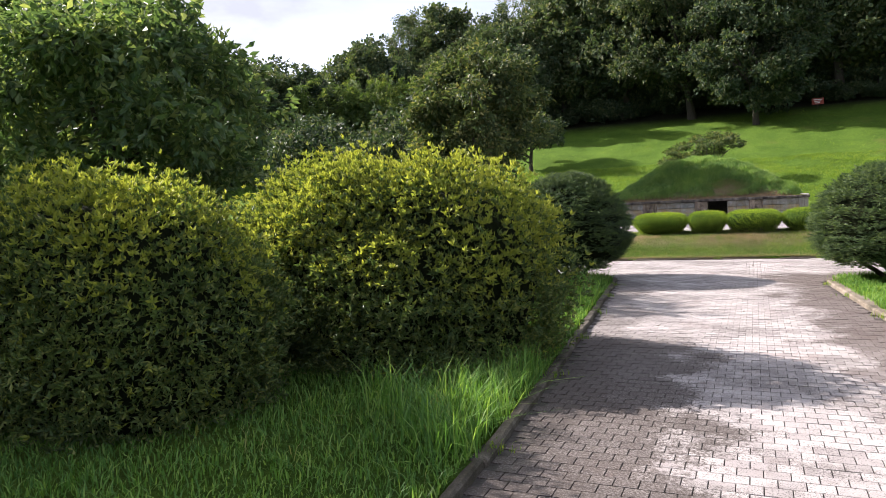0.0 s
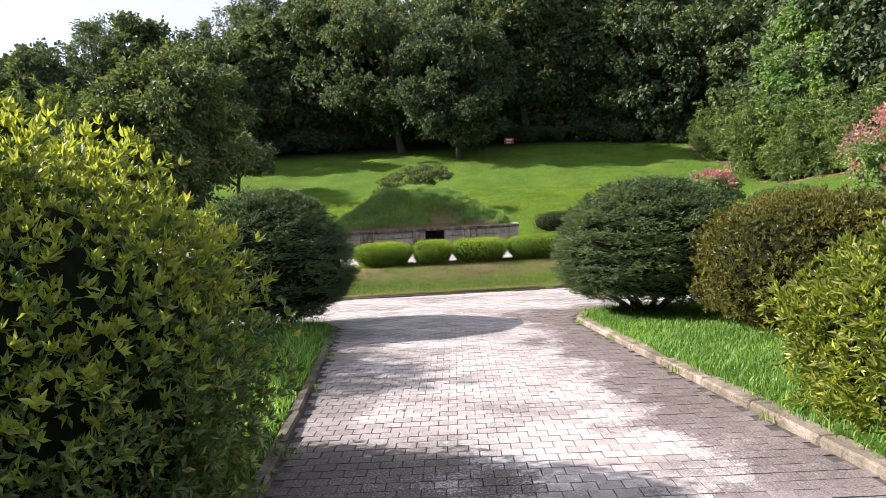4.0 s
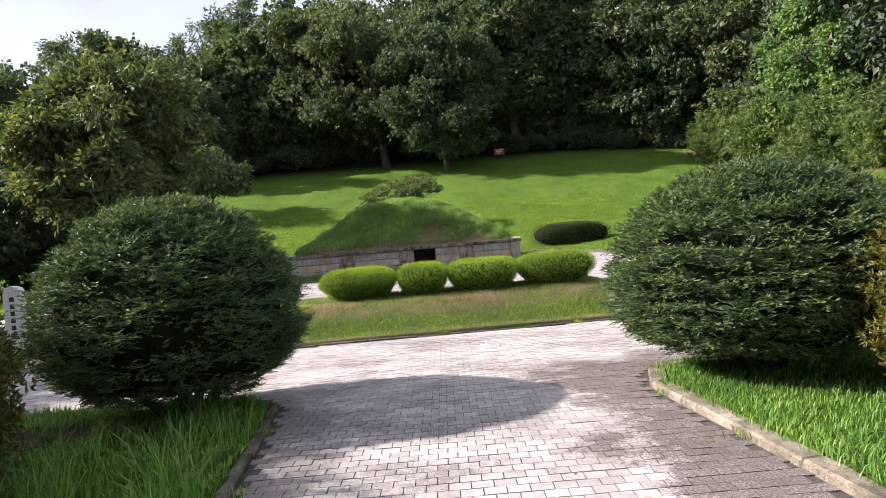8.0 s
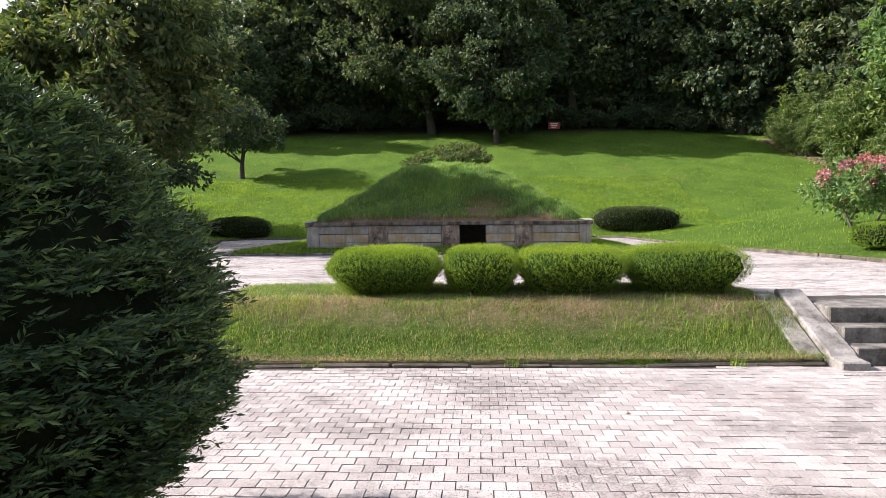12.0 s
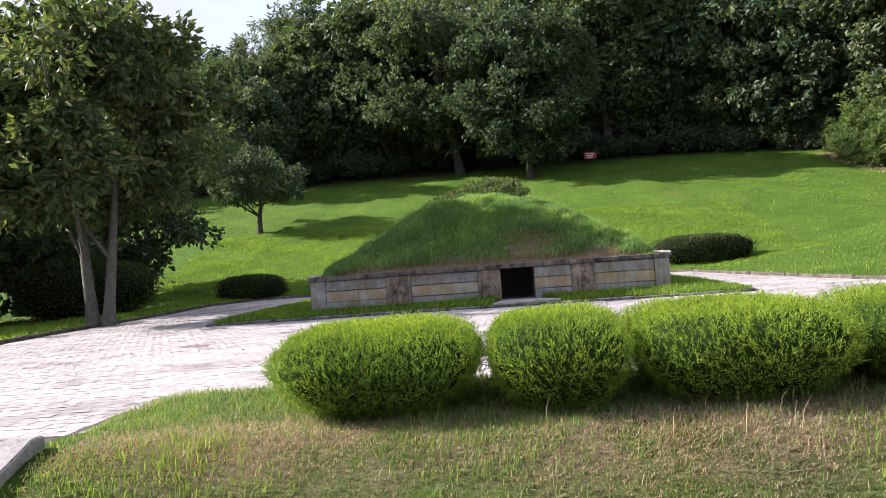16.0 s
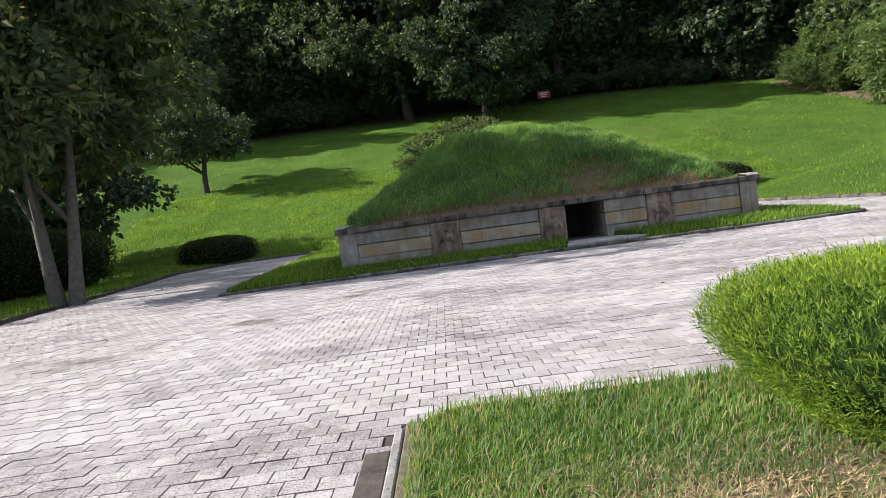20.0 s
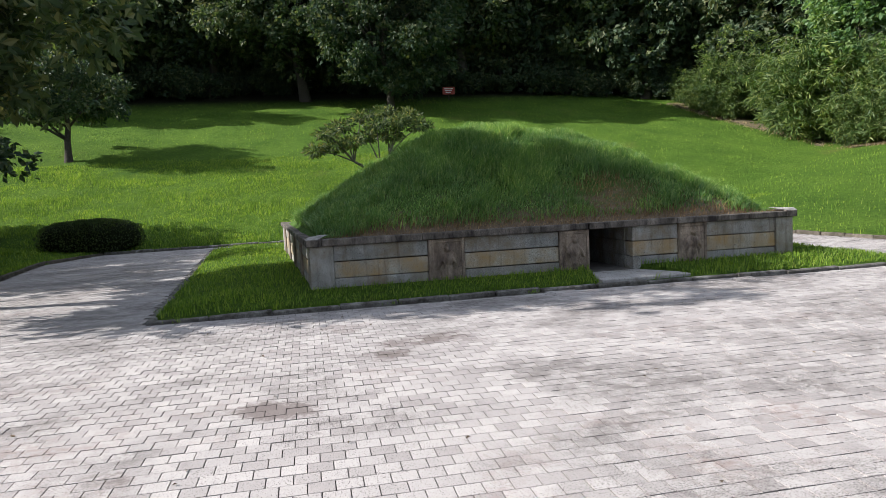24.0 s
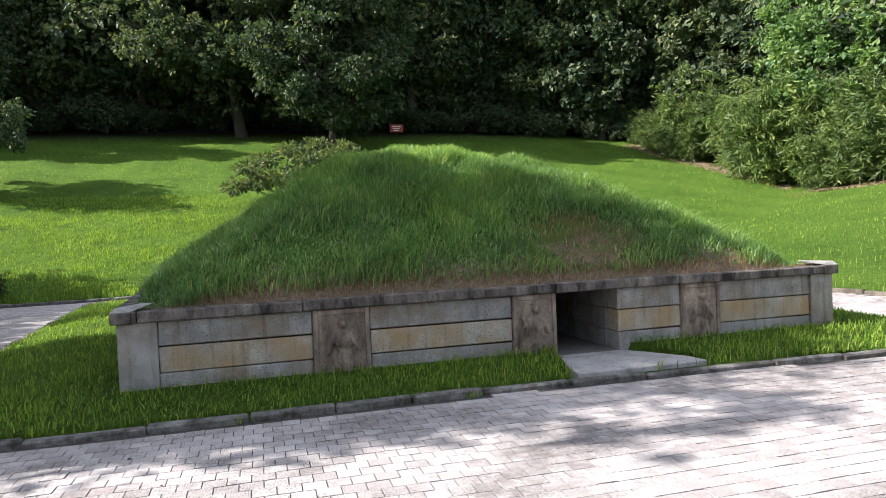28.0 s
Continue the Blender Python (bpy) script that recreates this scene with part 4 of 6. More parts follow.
thing("entrance_slab", "pale concrete slab leading into the tomb doorway", "paving", kind="structure",
      data=prism_mesh("entrance_slab", slab, 0.45, 0.705, M_SLAB, 2, 0.012))


# ---- shrubs ----
def sphere_dirs(n, rng):
    k = np.arange(n) + 0.5
    z = 1 - 2 * k / n
    a = np.pi * (1 + 5 ** 0.5) * k
    r = np.sqrt(1 - z * z)
    d = np.stack([r * np.cos(a), r * np.sin(a), z], 1)
    return unit(d + rng.normal(0, 1.2 / np.sqrt(n), (n, 3)))


def shell(d, radii, power, seed, rough, fine=0.0, k=14.0, taper=0.0):
    """Points on a lumpy rounded block; d are unit ways."""
    rad = np.array(radii)
    q = (np.abs(d / rad) ** power).sum(1) ** (-1 / power)
    grow = 1 + rough * lumps(d, seed, 3.2) + rough * 0.6 * lumps(d, seed + 1, 8.0)
    if fine:
        grow = grow + fine * (lumps(d * [1, 1, 2.3], seed + 2, k, 12) + 0.6 * lumps(d * [1, 1, 2.0], seed + 3, k * 2.2, 12))
    p = d * (q * grow)[:, None]
    if taper:
        p[:, :2] *= (1 - taper * np.clip(0.25 - p[:, 2] / rad[2], 0, 1.25) ** 1.3)[:, None]
    return p


def shrub(name, label, at, radii, mat, n, size, seed, power=2.4, rough=0.05, kind="tuft", tip=None, core=0.9, group="", category="shrub",
          up=0.35, stem=True, sink=0.0, deep=0.16, tip_above=0.1, inner=None, fine=0.0, k_fine=14.0, taper=0.0, leaves=6, slim=0.23, cluster=0, spread_r=0.06, swell=0.06):
    """A clipped shrub: dense leaves in its outer layer round a shell painted dark as inner shade, on short stems."""
    rng = np.random.default_rng(seed)
    root = thing(name, label, category, group, at=at)
    rx, ry, rz = radii
    lift = rz - sink
    d = sphere_dirs(n, rng)
    p = shell(d, radii, power, seed, rough, fine, k_fine, taper)
    nrm = unit(p / np.array(radii) ** 2)
    depth = rng.beta(1.0, 2.6, n) * deep
    if cluster:
        d = sphere_dirs(n // cluster, rng)
        p = shell(d, radii, power, seed, rough, fine, k_fine, taper)
        nrm = unit(p / np.array(radii) ** 2)
        p = p + nrm * (swell * rng.uniform(-1.0, 1.0, len(p)))[:, None]
        shift = rng.normal(0, 1, (len(p), cluster, 3))
        p = (p[:, None] + shift * spread_r).reshape(-1, 3)
        nrm = unit(nrm[:, None] + shift * 0.45).reshape(-1, 3)
        n = len(p)
        depth = rng.beta(1.0, 2.6, n) * deep
    p = p * (1 - depth)[:, None]
    keep = p[:, 2] + lift > 0.02
    p, nrm, depth = p[keep], nrm[keep], depth[keep]
    c0 = np.array([0, 0, lift])
    if kind == "rosette":
        k = leaves
        side = unit(rng.normal(0, 1, (len(p), k, 3)))
        ways = unit(nrm[:, None] * 0.75 + side * 0.85 + np.array([0, 0, up]))
        ln = size * rng.uniform(0.65, 1.25, (len(p), k))
        base = np.repeat(p[:, None] + c0, k, 1).reshape(-1, 3)
        patch = lumps(p / np.array(radii), seed + 7, 4.5)
        tips = ((p[:, 2] / rz + 0.35 * patch > tip_above + 0.7 * rng.random(len(p)) - 0.1) & (depth < deep * 0.3)) | (rng.random(len(p)) < 0.03)
        tips &= tip is not None
        out = rng.random(len(p)) < 0.05
        p = p + nrm * (out * rng.uniform(0.03, 0.12, len(p)))[:, None] + np.array([0, 0, 0.04]) * out[:, None]
        base = np.repeat(p[:, None] + c0, k, 1).reshape(-1, 3)
        tk = np.repeat(tips, k)
        W = ways.reshape(-1, 3)
        L = ln.ravel()
        part("foliage", leaf_mesh("foliage", base[~tk], W[~tk], L[~tk], L[~tk] * 0.36, mat, 0.25, rng), root)
        if tip:
            part("shoot_layer", leaf_mesh("shoot_layer", base[tk], W[tk], L[tk] * 1.05, L[tk] * 0.36, tip, 0.25, rng), root, "yellow-green young shoots")
    elif kind == "sprig":
        m = len(p)
        w = unit(nrm * 0.75 + unit(rng.normal(0, 1, (m, 3))) * 0.55 + np.array([0, 0, up]))
        sd = unit(np.cross(w, unit(rng.normal(0, 1, (m, 3)))))
        ln = size * rng.uniform(0.55, 1.4, m)
        q = 4
        f = np.linspace(0.0, 0.75, q)
        base = p[:, None] + c0 - w[:, None] * (ln * 0.35)[:, None, None] + w[:, None] * (ln[:, None] * f)[:, :, None]
        ways = unit(w[:, None] * 1.0 + sd[:, None] * np.where(np.arange(q) % 2, 0.6, -0.6)[None, :, None] + rng.normal(0, 0.15, (m, q, 3)))
        L = ln[:, None] * rng.uniform(0.45, 0.7, (m, q))
        young = np.repeat(((depth < deep * 0.35) & (rng.random(m) < 0.3 + 0.45 * np.clip(nrm[:, 2], 0, 1)))[:, None], q, 1) & (f[None, :] > 0.3)
        for nm, sel, mt, lb in (("foliage", ~young, mat, ""), ("shoot_layer", young, tip, "pale yellow-green young sprigs")):
            part(nm, leaf_mesh(nm, base[sel], ways[sel], L[sel], L[sel] * 0.20, mt, 0.15, rng), root, lb)
    else:
        k = 3 if kind == "tuft" else 1
        side = unit(rng.normal(0, 1, (len(p), k, 3)))
        spread = 0.85 if kind == "tuft" else 0.9
        ways = unit(nrm[:, None] + side * spread + np.array([0, 0, up])).reshape(-1, 3)
        base = np.repeat(p + c0, k, 0)
        L = size * rng.uniform(0.6, 1.35, len(base))
        ratio = slim if kind == "tuft" else 0.55
        young = np.repeat((depth < deep * 0.22) & (rng.random(len(p)) < 0.6), k) & (tip is not None)
        base = base - ways * L[:, None] * 0.3
        part("foliage", leaf_mesh("foliage", base[~young], ways[~young], L[~young], L[~young] * ratio, mat, 0.2, rng), root)
        if tip:
            part("shoot_layer", leaf_mesh("shoot_layer", base[young], ways[young], L[young] * 1.1, L[young] * ratio, tip, 0.2, rng), root, "paler young needle tips")
    # closed dark shell that paints the shade between the leaves
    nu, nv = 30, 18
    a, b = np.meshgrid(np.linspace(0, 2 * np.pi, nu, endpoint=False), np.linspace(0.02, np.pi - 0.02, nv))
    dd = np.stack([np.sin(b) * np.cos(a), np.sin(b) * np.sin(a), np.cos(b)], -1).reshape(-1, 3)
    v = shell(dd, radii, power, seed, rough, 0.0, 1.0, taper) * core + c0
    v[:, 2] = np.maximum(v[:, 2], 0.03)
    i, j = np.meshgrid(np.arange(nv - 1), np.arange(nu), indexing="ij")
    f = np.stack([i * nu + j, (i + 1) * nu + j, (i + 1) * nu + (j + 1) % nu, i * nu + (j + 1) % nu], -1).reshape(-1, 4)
    part("twig_core", np_mesh("twig_core", v, f, inner or M_CORE, True), root, "dark closed shell painting the shade inside the foliage")
    if stem:
        for k in range(4):
            ang = k * 1.6 + rng.uniform(-0.4, 0.4)
            top = np.array([math.cos(ang) * rx * 0.35, math.sin(ang) * ry * 0.35, lift])
            foot = np.array([math.cos(ang) * 0.08, math.sin(ang) * 0.08, -0.06])
            part("stem", tubes_mesh("stem", [([foot, (foot + top) / 2 + [0.02, 0, 0.04], top], (0.05, 0.04, 0.025), 6)], M_BARK), root)
    return root


def gz(x, y):
    return float(land(np.array([x]), np.array([y]))[0])


# the four clipped hedges on the bank
for k, (x0, x1, power) in enumerate(((-4.66, -2.97, 3.6), (-2.94, -1.86, 4.4), (-1.84, -0.27, 4.6), (-0.26, 1.42, 4.2))):
    wide = x1 - x0 > 1.5
    h = shrub("clipped_hedge", ("long" if wide else "short") + " clipped bright green hedge block on the grass bank",
              ((x0 + x1) / 2, 23.08 + 0.02 * k, 0.60), ((x1 - x0) / 2 - 0.015, 0.92, 0.35), M_HEDGE, (36000 if wide else 24000) if k < 2 else 27000, 0.045, 70 + k, power, 0.035,
              "sprig", M_HEDGE_TIP, core=0.92, group="hedge blocks on the bank", category="hedge", up=0.75, sink=0.01, deep=0.10, inner=M_CORE_GREEN, fine=0.02, k_fine=13.0, taper=0.3,
              cluster=4, spread_r=0.022, swell=0.012)
    hr = np.random.default_rng(700 + k)
    sx, sy = hr.uniform(-0.85, 0.85, 110) * (x1 - x0) / 2, hr.uniform(-0.85, 0.85, 110) * 0.9
    sprig = np.stack([sx, sy, np.full(110, 0.62) - 0.07 * (sx / (x1 - x0) * 2) ** 2 - 0.06 * sy ** 2], 1)
    tagged(part("loose_growth", blade_mesh("loose_growth", sprig, hr.uniform(0.06, 0.16, 110), 0.009, M_HEDGE, 0.7, hr), h, "thin stray sprigs above the clipped top"), kind="stuff")

# the two round yews at the mouth of the road
def yew(at, reach, top, skirt, seed, pads=660, shoots=25, lean=(0.0, 0.0)):
    """A clipped yew: flat pads of short needled shoots in layers over a shell painted dark as inner shade, open
    underneath, on bare stems.
    """
    rng = np.random.default_rng(seed)
    root = thing("clipped_yew", "round clipped dark green yew on the verge", "shrub", "round yews", at=at)

    def profile(u):
        hi = np.clip(1 - np.clip((u - 0.36) / 0.64, 0, 1) ** 2.3, 0, 1) ** 0.5
        lo = 1 - 0.42 * np.clip((0.36 - u) / 0.36, 0, 1) ** 1.8
        return np.where(u > 0.36, hi, lo)

    def place(u, ang, depth):
        r = profile(u) * (1 - depth)
        d = np.stack([np.cos(ang) * r, np.sin(ang) * r, u * 2 - 1], 1)
        r = r * (1 + 0.06 * lumps(d, seed, 2.6) + 0.035 * lumps(d, seed + 1, 6.5))
        z = skirt + (top - skirt) * (u * (1 - depth * 0.5)) + 0.05 * lumps(d, seed + 2, 4.0)
        return np.stack([np.cos(ang) * r * reach[0] + lean[0] * (z - skirt), np.sin(ang) * r * reach[1] + lean[1] * (z - skirt), z], 1)

    u = np.concatenate([rng.uniform(0.0, 0.80, int(pads * 0.66)), 1 - 0.22 * rng.random(pads - int(pads * 0.66)) ** 1.6])
    ang = np.arange(pads) * 2.39996 + rng.normal(0, 0.25, pads)
    hub = place(u, ang, rng.uniform(0.05, 0.17, pads))
    out = unit(np.stack([np.cos(ang) * (1.05 - 0.75 * u), np.sin(ang) * (1.05 - 0.75 * u), 0.10 + 0.75 * np.clip(u - 0.45, 0, 1)], 1))
    # shoots fan out flat from the end of every bough
    side = unit(np.cross(out, np.array([0, 0, 1.0])) + 1e-6)
    up = np.cross(side, out)
    fan = rng.normal(0, 0.75, (pads, shoots, 1))
    way = unit(out[:, None] * 1.0 + side[:, None] * fan + up[:, None] * rng.normal(0.12, 0.28, (pads, shoots, 1)))
    base = hub[:, None] + out[:, None] * rng.uniform(-0.10, 0.07, (pads, shoots, 1)) + side[:, None] * fan * 0.15 + up[:, None] * rng.normal(0, 0.03, (pads, shoots, 1))
    # a thinner loose layer between the boughs
    extra = 1500
    ue, ae = rng.uniform(0.02, 0.98, extra), rng.uniform(0, 6.283, extra)
    be = place(ue, ae, rng.uniform(0.08, 0.18, extra))
    we = unit(np.stack([np.cos(ae), np.sin(ae), 0.3 + 0.9 * ue], 1) + rng.normal(0, 0.45, (extra, 3)))
    base, way = np.vstack([base.reshape(-1, 3), be]), np.vstack([way.reshape(-1, 3), we])
    keep = base[:, 2] > 0.12
    base, way = base[keep], way[keep]
    n = len(base)
    ln = rng.uniform(0.07, 0.14, n)
    flat = unit(np.cross(way, np.array([0, 0, 1.0]) + rng.normal(0, 0.25, (n, 3))))
    q = 9
    f = np.linspace(0.08, 1.0, q)
    p = base[:, None] + way[:, None] * (ln[:, None] * f)[:, :, None] - np.array([0, 0, 0.16]) * (ln[:, None] * f ** 2)[:, :, None]
    sign = np.where(np.arange(q) % 2, 1.0, -1.0)
    w = unit(way[:, None] * 0.75 + flat[:, None] * sign[None, :, None] * 0.9 + rng.normal(0, 0.18, (n, q, 3)))
    L = rng.uniform(0.034, 0.058, (n, q))
    tip = (f[None, :] > 0.6) & (rng.random((n, 1)) < 0.45)
    for name, m, mat, label in (("foliage", ~tip, M_YEW, ""), ("shoot_layer", tip, M_YEW_TIP, "paler young needle tips")):
        part(name, leaf_mesh(name, p[m], w[m], L[m], L[m] * 0.29, mat, 0.12, rng), root, label)
    # closed near-black shell, painted shade behind the needles
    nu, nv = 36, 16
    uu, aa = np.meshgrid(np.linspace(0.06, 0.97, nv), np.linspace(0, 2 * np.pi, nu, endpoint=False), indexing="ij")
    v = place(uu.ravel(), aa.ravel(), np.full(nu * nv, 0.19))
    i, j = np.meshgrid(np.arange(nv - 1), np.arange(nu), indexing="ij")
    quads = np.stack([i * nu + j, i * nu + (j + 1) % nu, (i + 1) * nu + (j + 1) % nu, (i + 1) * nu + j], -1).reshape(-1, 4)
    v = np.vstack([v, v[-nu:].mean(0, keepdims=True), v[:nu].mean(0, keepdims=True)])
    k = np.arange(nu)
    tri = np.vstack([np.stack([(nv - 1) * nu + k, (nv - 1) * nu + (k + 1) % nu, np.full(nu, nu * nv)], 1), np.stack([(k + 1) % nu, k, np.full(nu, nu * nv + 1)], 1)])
    part("twig_core", np_mesh("twig_core", v, [quads, tri], M_CORE, True), root, "dark closed shell painting the shade inside the foliage")
    for k in range(6):
        a = k * 1.05 + rng.uniform(-0.3, 0.3)
        top_p = np.array([math.cos(a) * reach[0] * 0.62, math.sin(a) * reach[1] * 0.62, skirt + 0.32])
        foot = np.array([math.cos(a) * 0.13, math.sin(a) * 0.13, -0.08])
        part("stem", tubes_mesh("stem", [([foot, foot * 0.7 + top_p * 0.3 + [0, 0, 0.06], top_p], (0.06, 0.045, 0.02), 7)], M_BARK), root)
    return root


yew((-5.06, 15.75, 0.05), (1.54, 1.5), 2.46, 0.30, 81)
yew((1.55, 15.55, 0.05), (1.68, 1.6), 2.34, 0.26, 82, lean=(0.08, 0.0))

# big azaleas on both verges
shrub("azalea_bush", "huge rounded azalea with yellow-green young leaves", (-5.6, 7.6, 0.05), (2.8, 1.6, 1.68), M_AZALEA, 34000, 0.068, 83, 2.0, 0.08,
      "rosette", M_AZALEA_TIP, 0.86, "azaleas", sink=1.0, deep=0.13, tip_above=0.16, fine=0.055, k_fine=7.0, cluster=9, spread_r=0.085, swell=0.15)
shrub("azalea_bush", "rounded azalea with yellow-green young top leaves", (-6.9, 4.6, 0.05), (1.75, 1.3, 1.6), M_AZALEA, 22000, 0.064, 84, 2.15, 0.06,
      "rosette", M_AZALEA_TIP, 0.88, "azaleas", sink=0.95, deep=0.16, tip_above=0.38, fine=0.045, k_fine=7.0, cluster=9, spread_r=0.08, swell=0.12)
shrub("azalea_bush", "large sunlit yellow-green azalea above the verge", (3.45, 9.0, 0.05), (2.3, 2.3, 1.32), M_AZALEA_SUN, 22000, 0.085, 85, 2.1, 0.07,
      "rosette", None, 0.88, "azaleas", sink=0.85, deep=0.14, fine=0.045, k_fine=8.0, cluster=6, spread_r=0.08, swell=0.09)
shrub("bronze_bush", "rounded bronze-green clipped bush on the verge", (3.42, 13.6, 0.05), (1.58, 1.6, 0.92), M_BROWNBUSH, 13500, 0.064, 86, 2.4, 0.05,
      "rosette", None, 0.88, "bronze bushes", sink=0.05, fine=0.03, k_fine=8.0, cluster=5, spread_r=0.06, swell=0.05)
shrub("bronze_bush", "rounded bronze-green clipped bush on the verge", (-6.8, 12.85, 0.05), (1.33, 1.35, 0.86), M_BROWNBUSH, 10500, 0.064, 87, 2.4, 0.05,
      "rosette", None, 0.88, "bronze bushes", sink=0.05, fine=0.03, k_fine=8.0, cluster=5, spread_r=0.06, swell=0.05)
shrub("azalea_bush", "tall mixed azalea behind the verge bushes", (7.0, 11.8, 0.05), (1.9, 2.2, 1.5), M_AZALEA, 12000, 0.075, 88, 2.3, 0.07,
      "rosette", M_AZALEA_TIP, 0.86, "azaleas", sink=0.05, deep=0.24)
shrub("round_topiary", "round clipped pale green topiary on the lawn", (9.8, 27.2, gz(9.8, 27.2)), (1.45, 1.4, 0.95), M_TOPIARY, 9000, 0.09, 89, 2.4, 0.03,
      "tuft", core=0.92, group="round topiaries", sink=0.05)
shrub("low_hedge", "low rounded bright green hedge beside the court", (8.45, 31.0, gz(8.45, 31.0)), (1.05, 0.9, 0.34), M_HEDGE, 7000, 0.08, 90, 3.0, 0.03, "tuft", core=0.92, sink=0.03)
shrub("dark_hedge", "low dark clipped hedge at the foot of the lawn", (6.6, 52.6, gz(6.6, 52.6) - 0.25), (2.6, 1.2, 0.75), M_DARKSHRUB, 7000, 0.10, 91, 2.8, 0.04, "leaf", core=0.93, group="dark shrubs")
shrub("dark_hedge", "low dark clipped hedge at the foot of the lawn", (-16.4, 51.5, gz(-16.4, 51.5) - 0.2), (1.85, 1.2, 0.66), M_DARKSHRUB, 7000, 0.10, 92, 2.8, 0.04, "leaf", core=0.93, group="dark shrubs")
shrub("dark_hedge", "large dark rounded shrub behind the twin tree", (-20.6, 44.2, gz(-20.6, 44.2) - 0.1), (2.6, 2.4, 1.2), M_DARKSHRUB, 9000, 0.11, 93, 2.6, 0.05, "leaf", core=0.92, group="dark shrubs")


# ---- trees ----
def tree_meshes(seed, height, rx, crown_lo, trunk_r, clumps, per, leaf, mat, bark, lean=(0, 0), style="broad", aspect=0.6, twin=False, clump=1.0):
    """Trunk, limbs and a crown of leafy clumps, as meshes with the foot at the origin."""
    rng = np.random.default_rng(seed)
    rz = (height - crown_lo) / 2
    cz = crown_lo + rz
    cc = np.array([lean[0] * height, lean[1] * height, cz])
    d = unit(rng.normal(0, 1, (clumps, 3)))
    rad = rng.uniform(0.35, 1.0, clumps) ** 0.5
    c = d * rad[:, None] * np.array([rx, rx, rz]) * 0.86
    if style == "pine":
        t = (c[:, 2] + rz) / (2 * rz)
        c[:, :2] *= (1.15 - 0.85 * t)[:, None]
    if style == "cone":
        t = (c[:, 2] + rz) / (2 * rz)
        c[:, :2] *= (1.25 - 1.1 * t)[:, None]
    c += rng.normal(0, 0.1 * rx, (clumps, 3)) * [1, 1, 0.5]
    size = clump * rx * rng.uniform(0.20, 0.38, clumps) * (14 / clumps) ** 0.15
    flat = {"broad": (1, 1, 0.62), "pine": (1.15, 1.15, 0.30), "cone": (1, 1, 0.5)}[style]
    # each clump is a spray of twigs, each twig a tuft of leaves, so that gaps stay between them
    tuft = 9
    twigs = max(per // tuft, 1)
    q = unit(rng.normal(0, 1, (clumps, twigs, 3)) + [0, 0, 0.3])
    end = c[:, None] + q * np.array(flat) * size[:, None, None] * rng.uniform(0.45, 1.35, (clumps, twigs, 1))
    q = np.repeat(q[:, :, None], tuft, 2)
    pts = end[:, :, None] + rng.normal(0, 0.42 * leaf, (clumps, twigs, tuft, 3))
    ways = unit(q * 0.8 + rng.normal(0, 0.65, q.shape) + [0, 0, -0.4])
    pts, ways = pts.reshape(-1, 3) + cc, ways.reshape(-1, 3)
    L = leaf * rng.uniform(0.6, 1.45, len(pts))
    crown = leaf_mesh("crown", pts, ways, L, L * aspect, mat, 0.18, rng)
    trunks, limbs = [], []
    feet = [((0, 0), 1.0)] if not twin else [((-0.22, 0.05), 0.95), ((0.24, -0.05), 0.9)]
    for (fx, fy), s in feet:
        top = cc * [1, 1, 0] + [fx * 3.7, fy * 3, crown_lo + rz * (1.3 if style != "broad" else 1.0)]
        foot = np.array([fx, fy, -0.25])
        bend = rng.normal(0, (0.008 if twin else 0.03) * height, 2)
        pl = [foot + (top - foot) * t + np.array([*bend, 0]) * math.sin(t * 3.1) * (0.3 if t < 0.5 else 1) for t in np.linspace(0, 1, 7)]
        rr = trunk_r * s * np.array([1.35, 1.0, 0.88, 0.74, 0.58, 0.4, 0.2])
        trunks.append(tubes_mesh("trunk", [(pl, rr, 9)], bark))
        for k in rng.choice(clumps, min(clumps, 7 if not twin else 5), replace=False):
            t = rng.uniform(0.35, 0.85)
            i = min(int(t * 6), 5)
            a = pl[i]
            b = c[k] + cc
            m = (a + b) / 2 + [0, 0, 0.08 * height * rng.uniform(-0.2, 0.8)]
            limbs.append(tubes_mesh("limb", [([a, m, b], (rr[i] * 0.55, rr[i] * 0.35, rr[i] * 0.12), 6)], bark))
    return trunks, limbs, crown


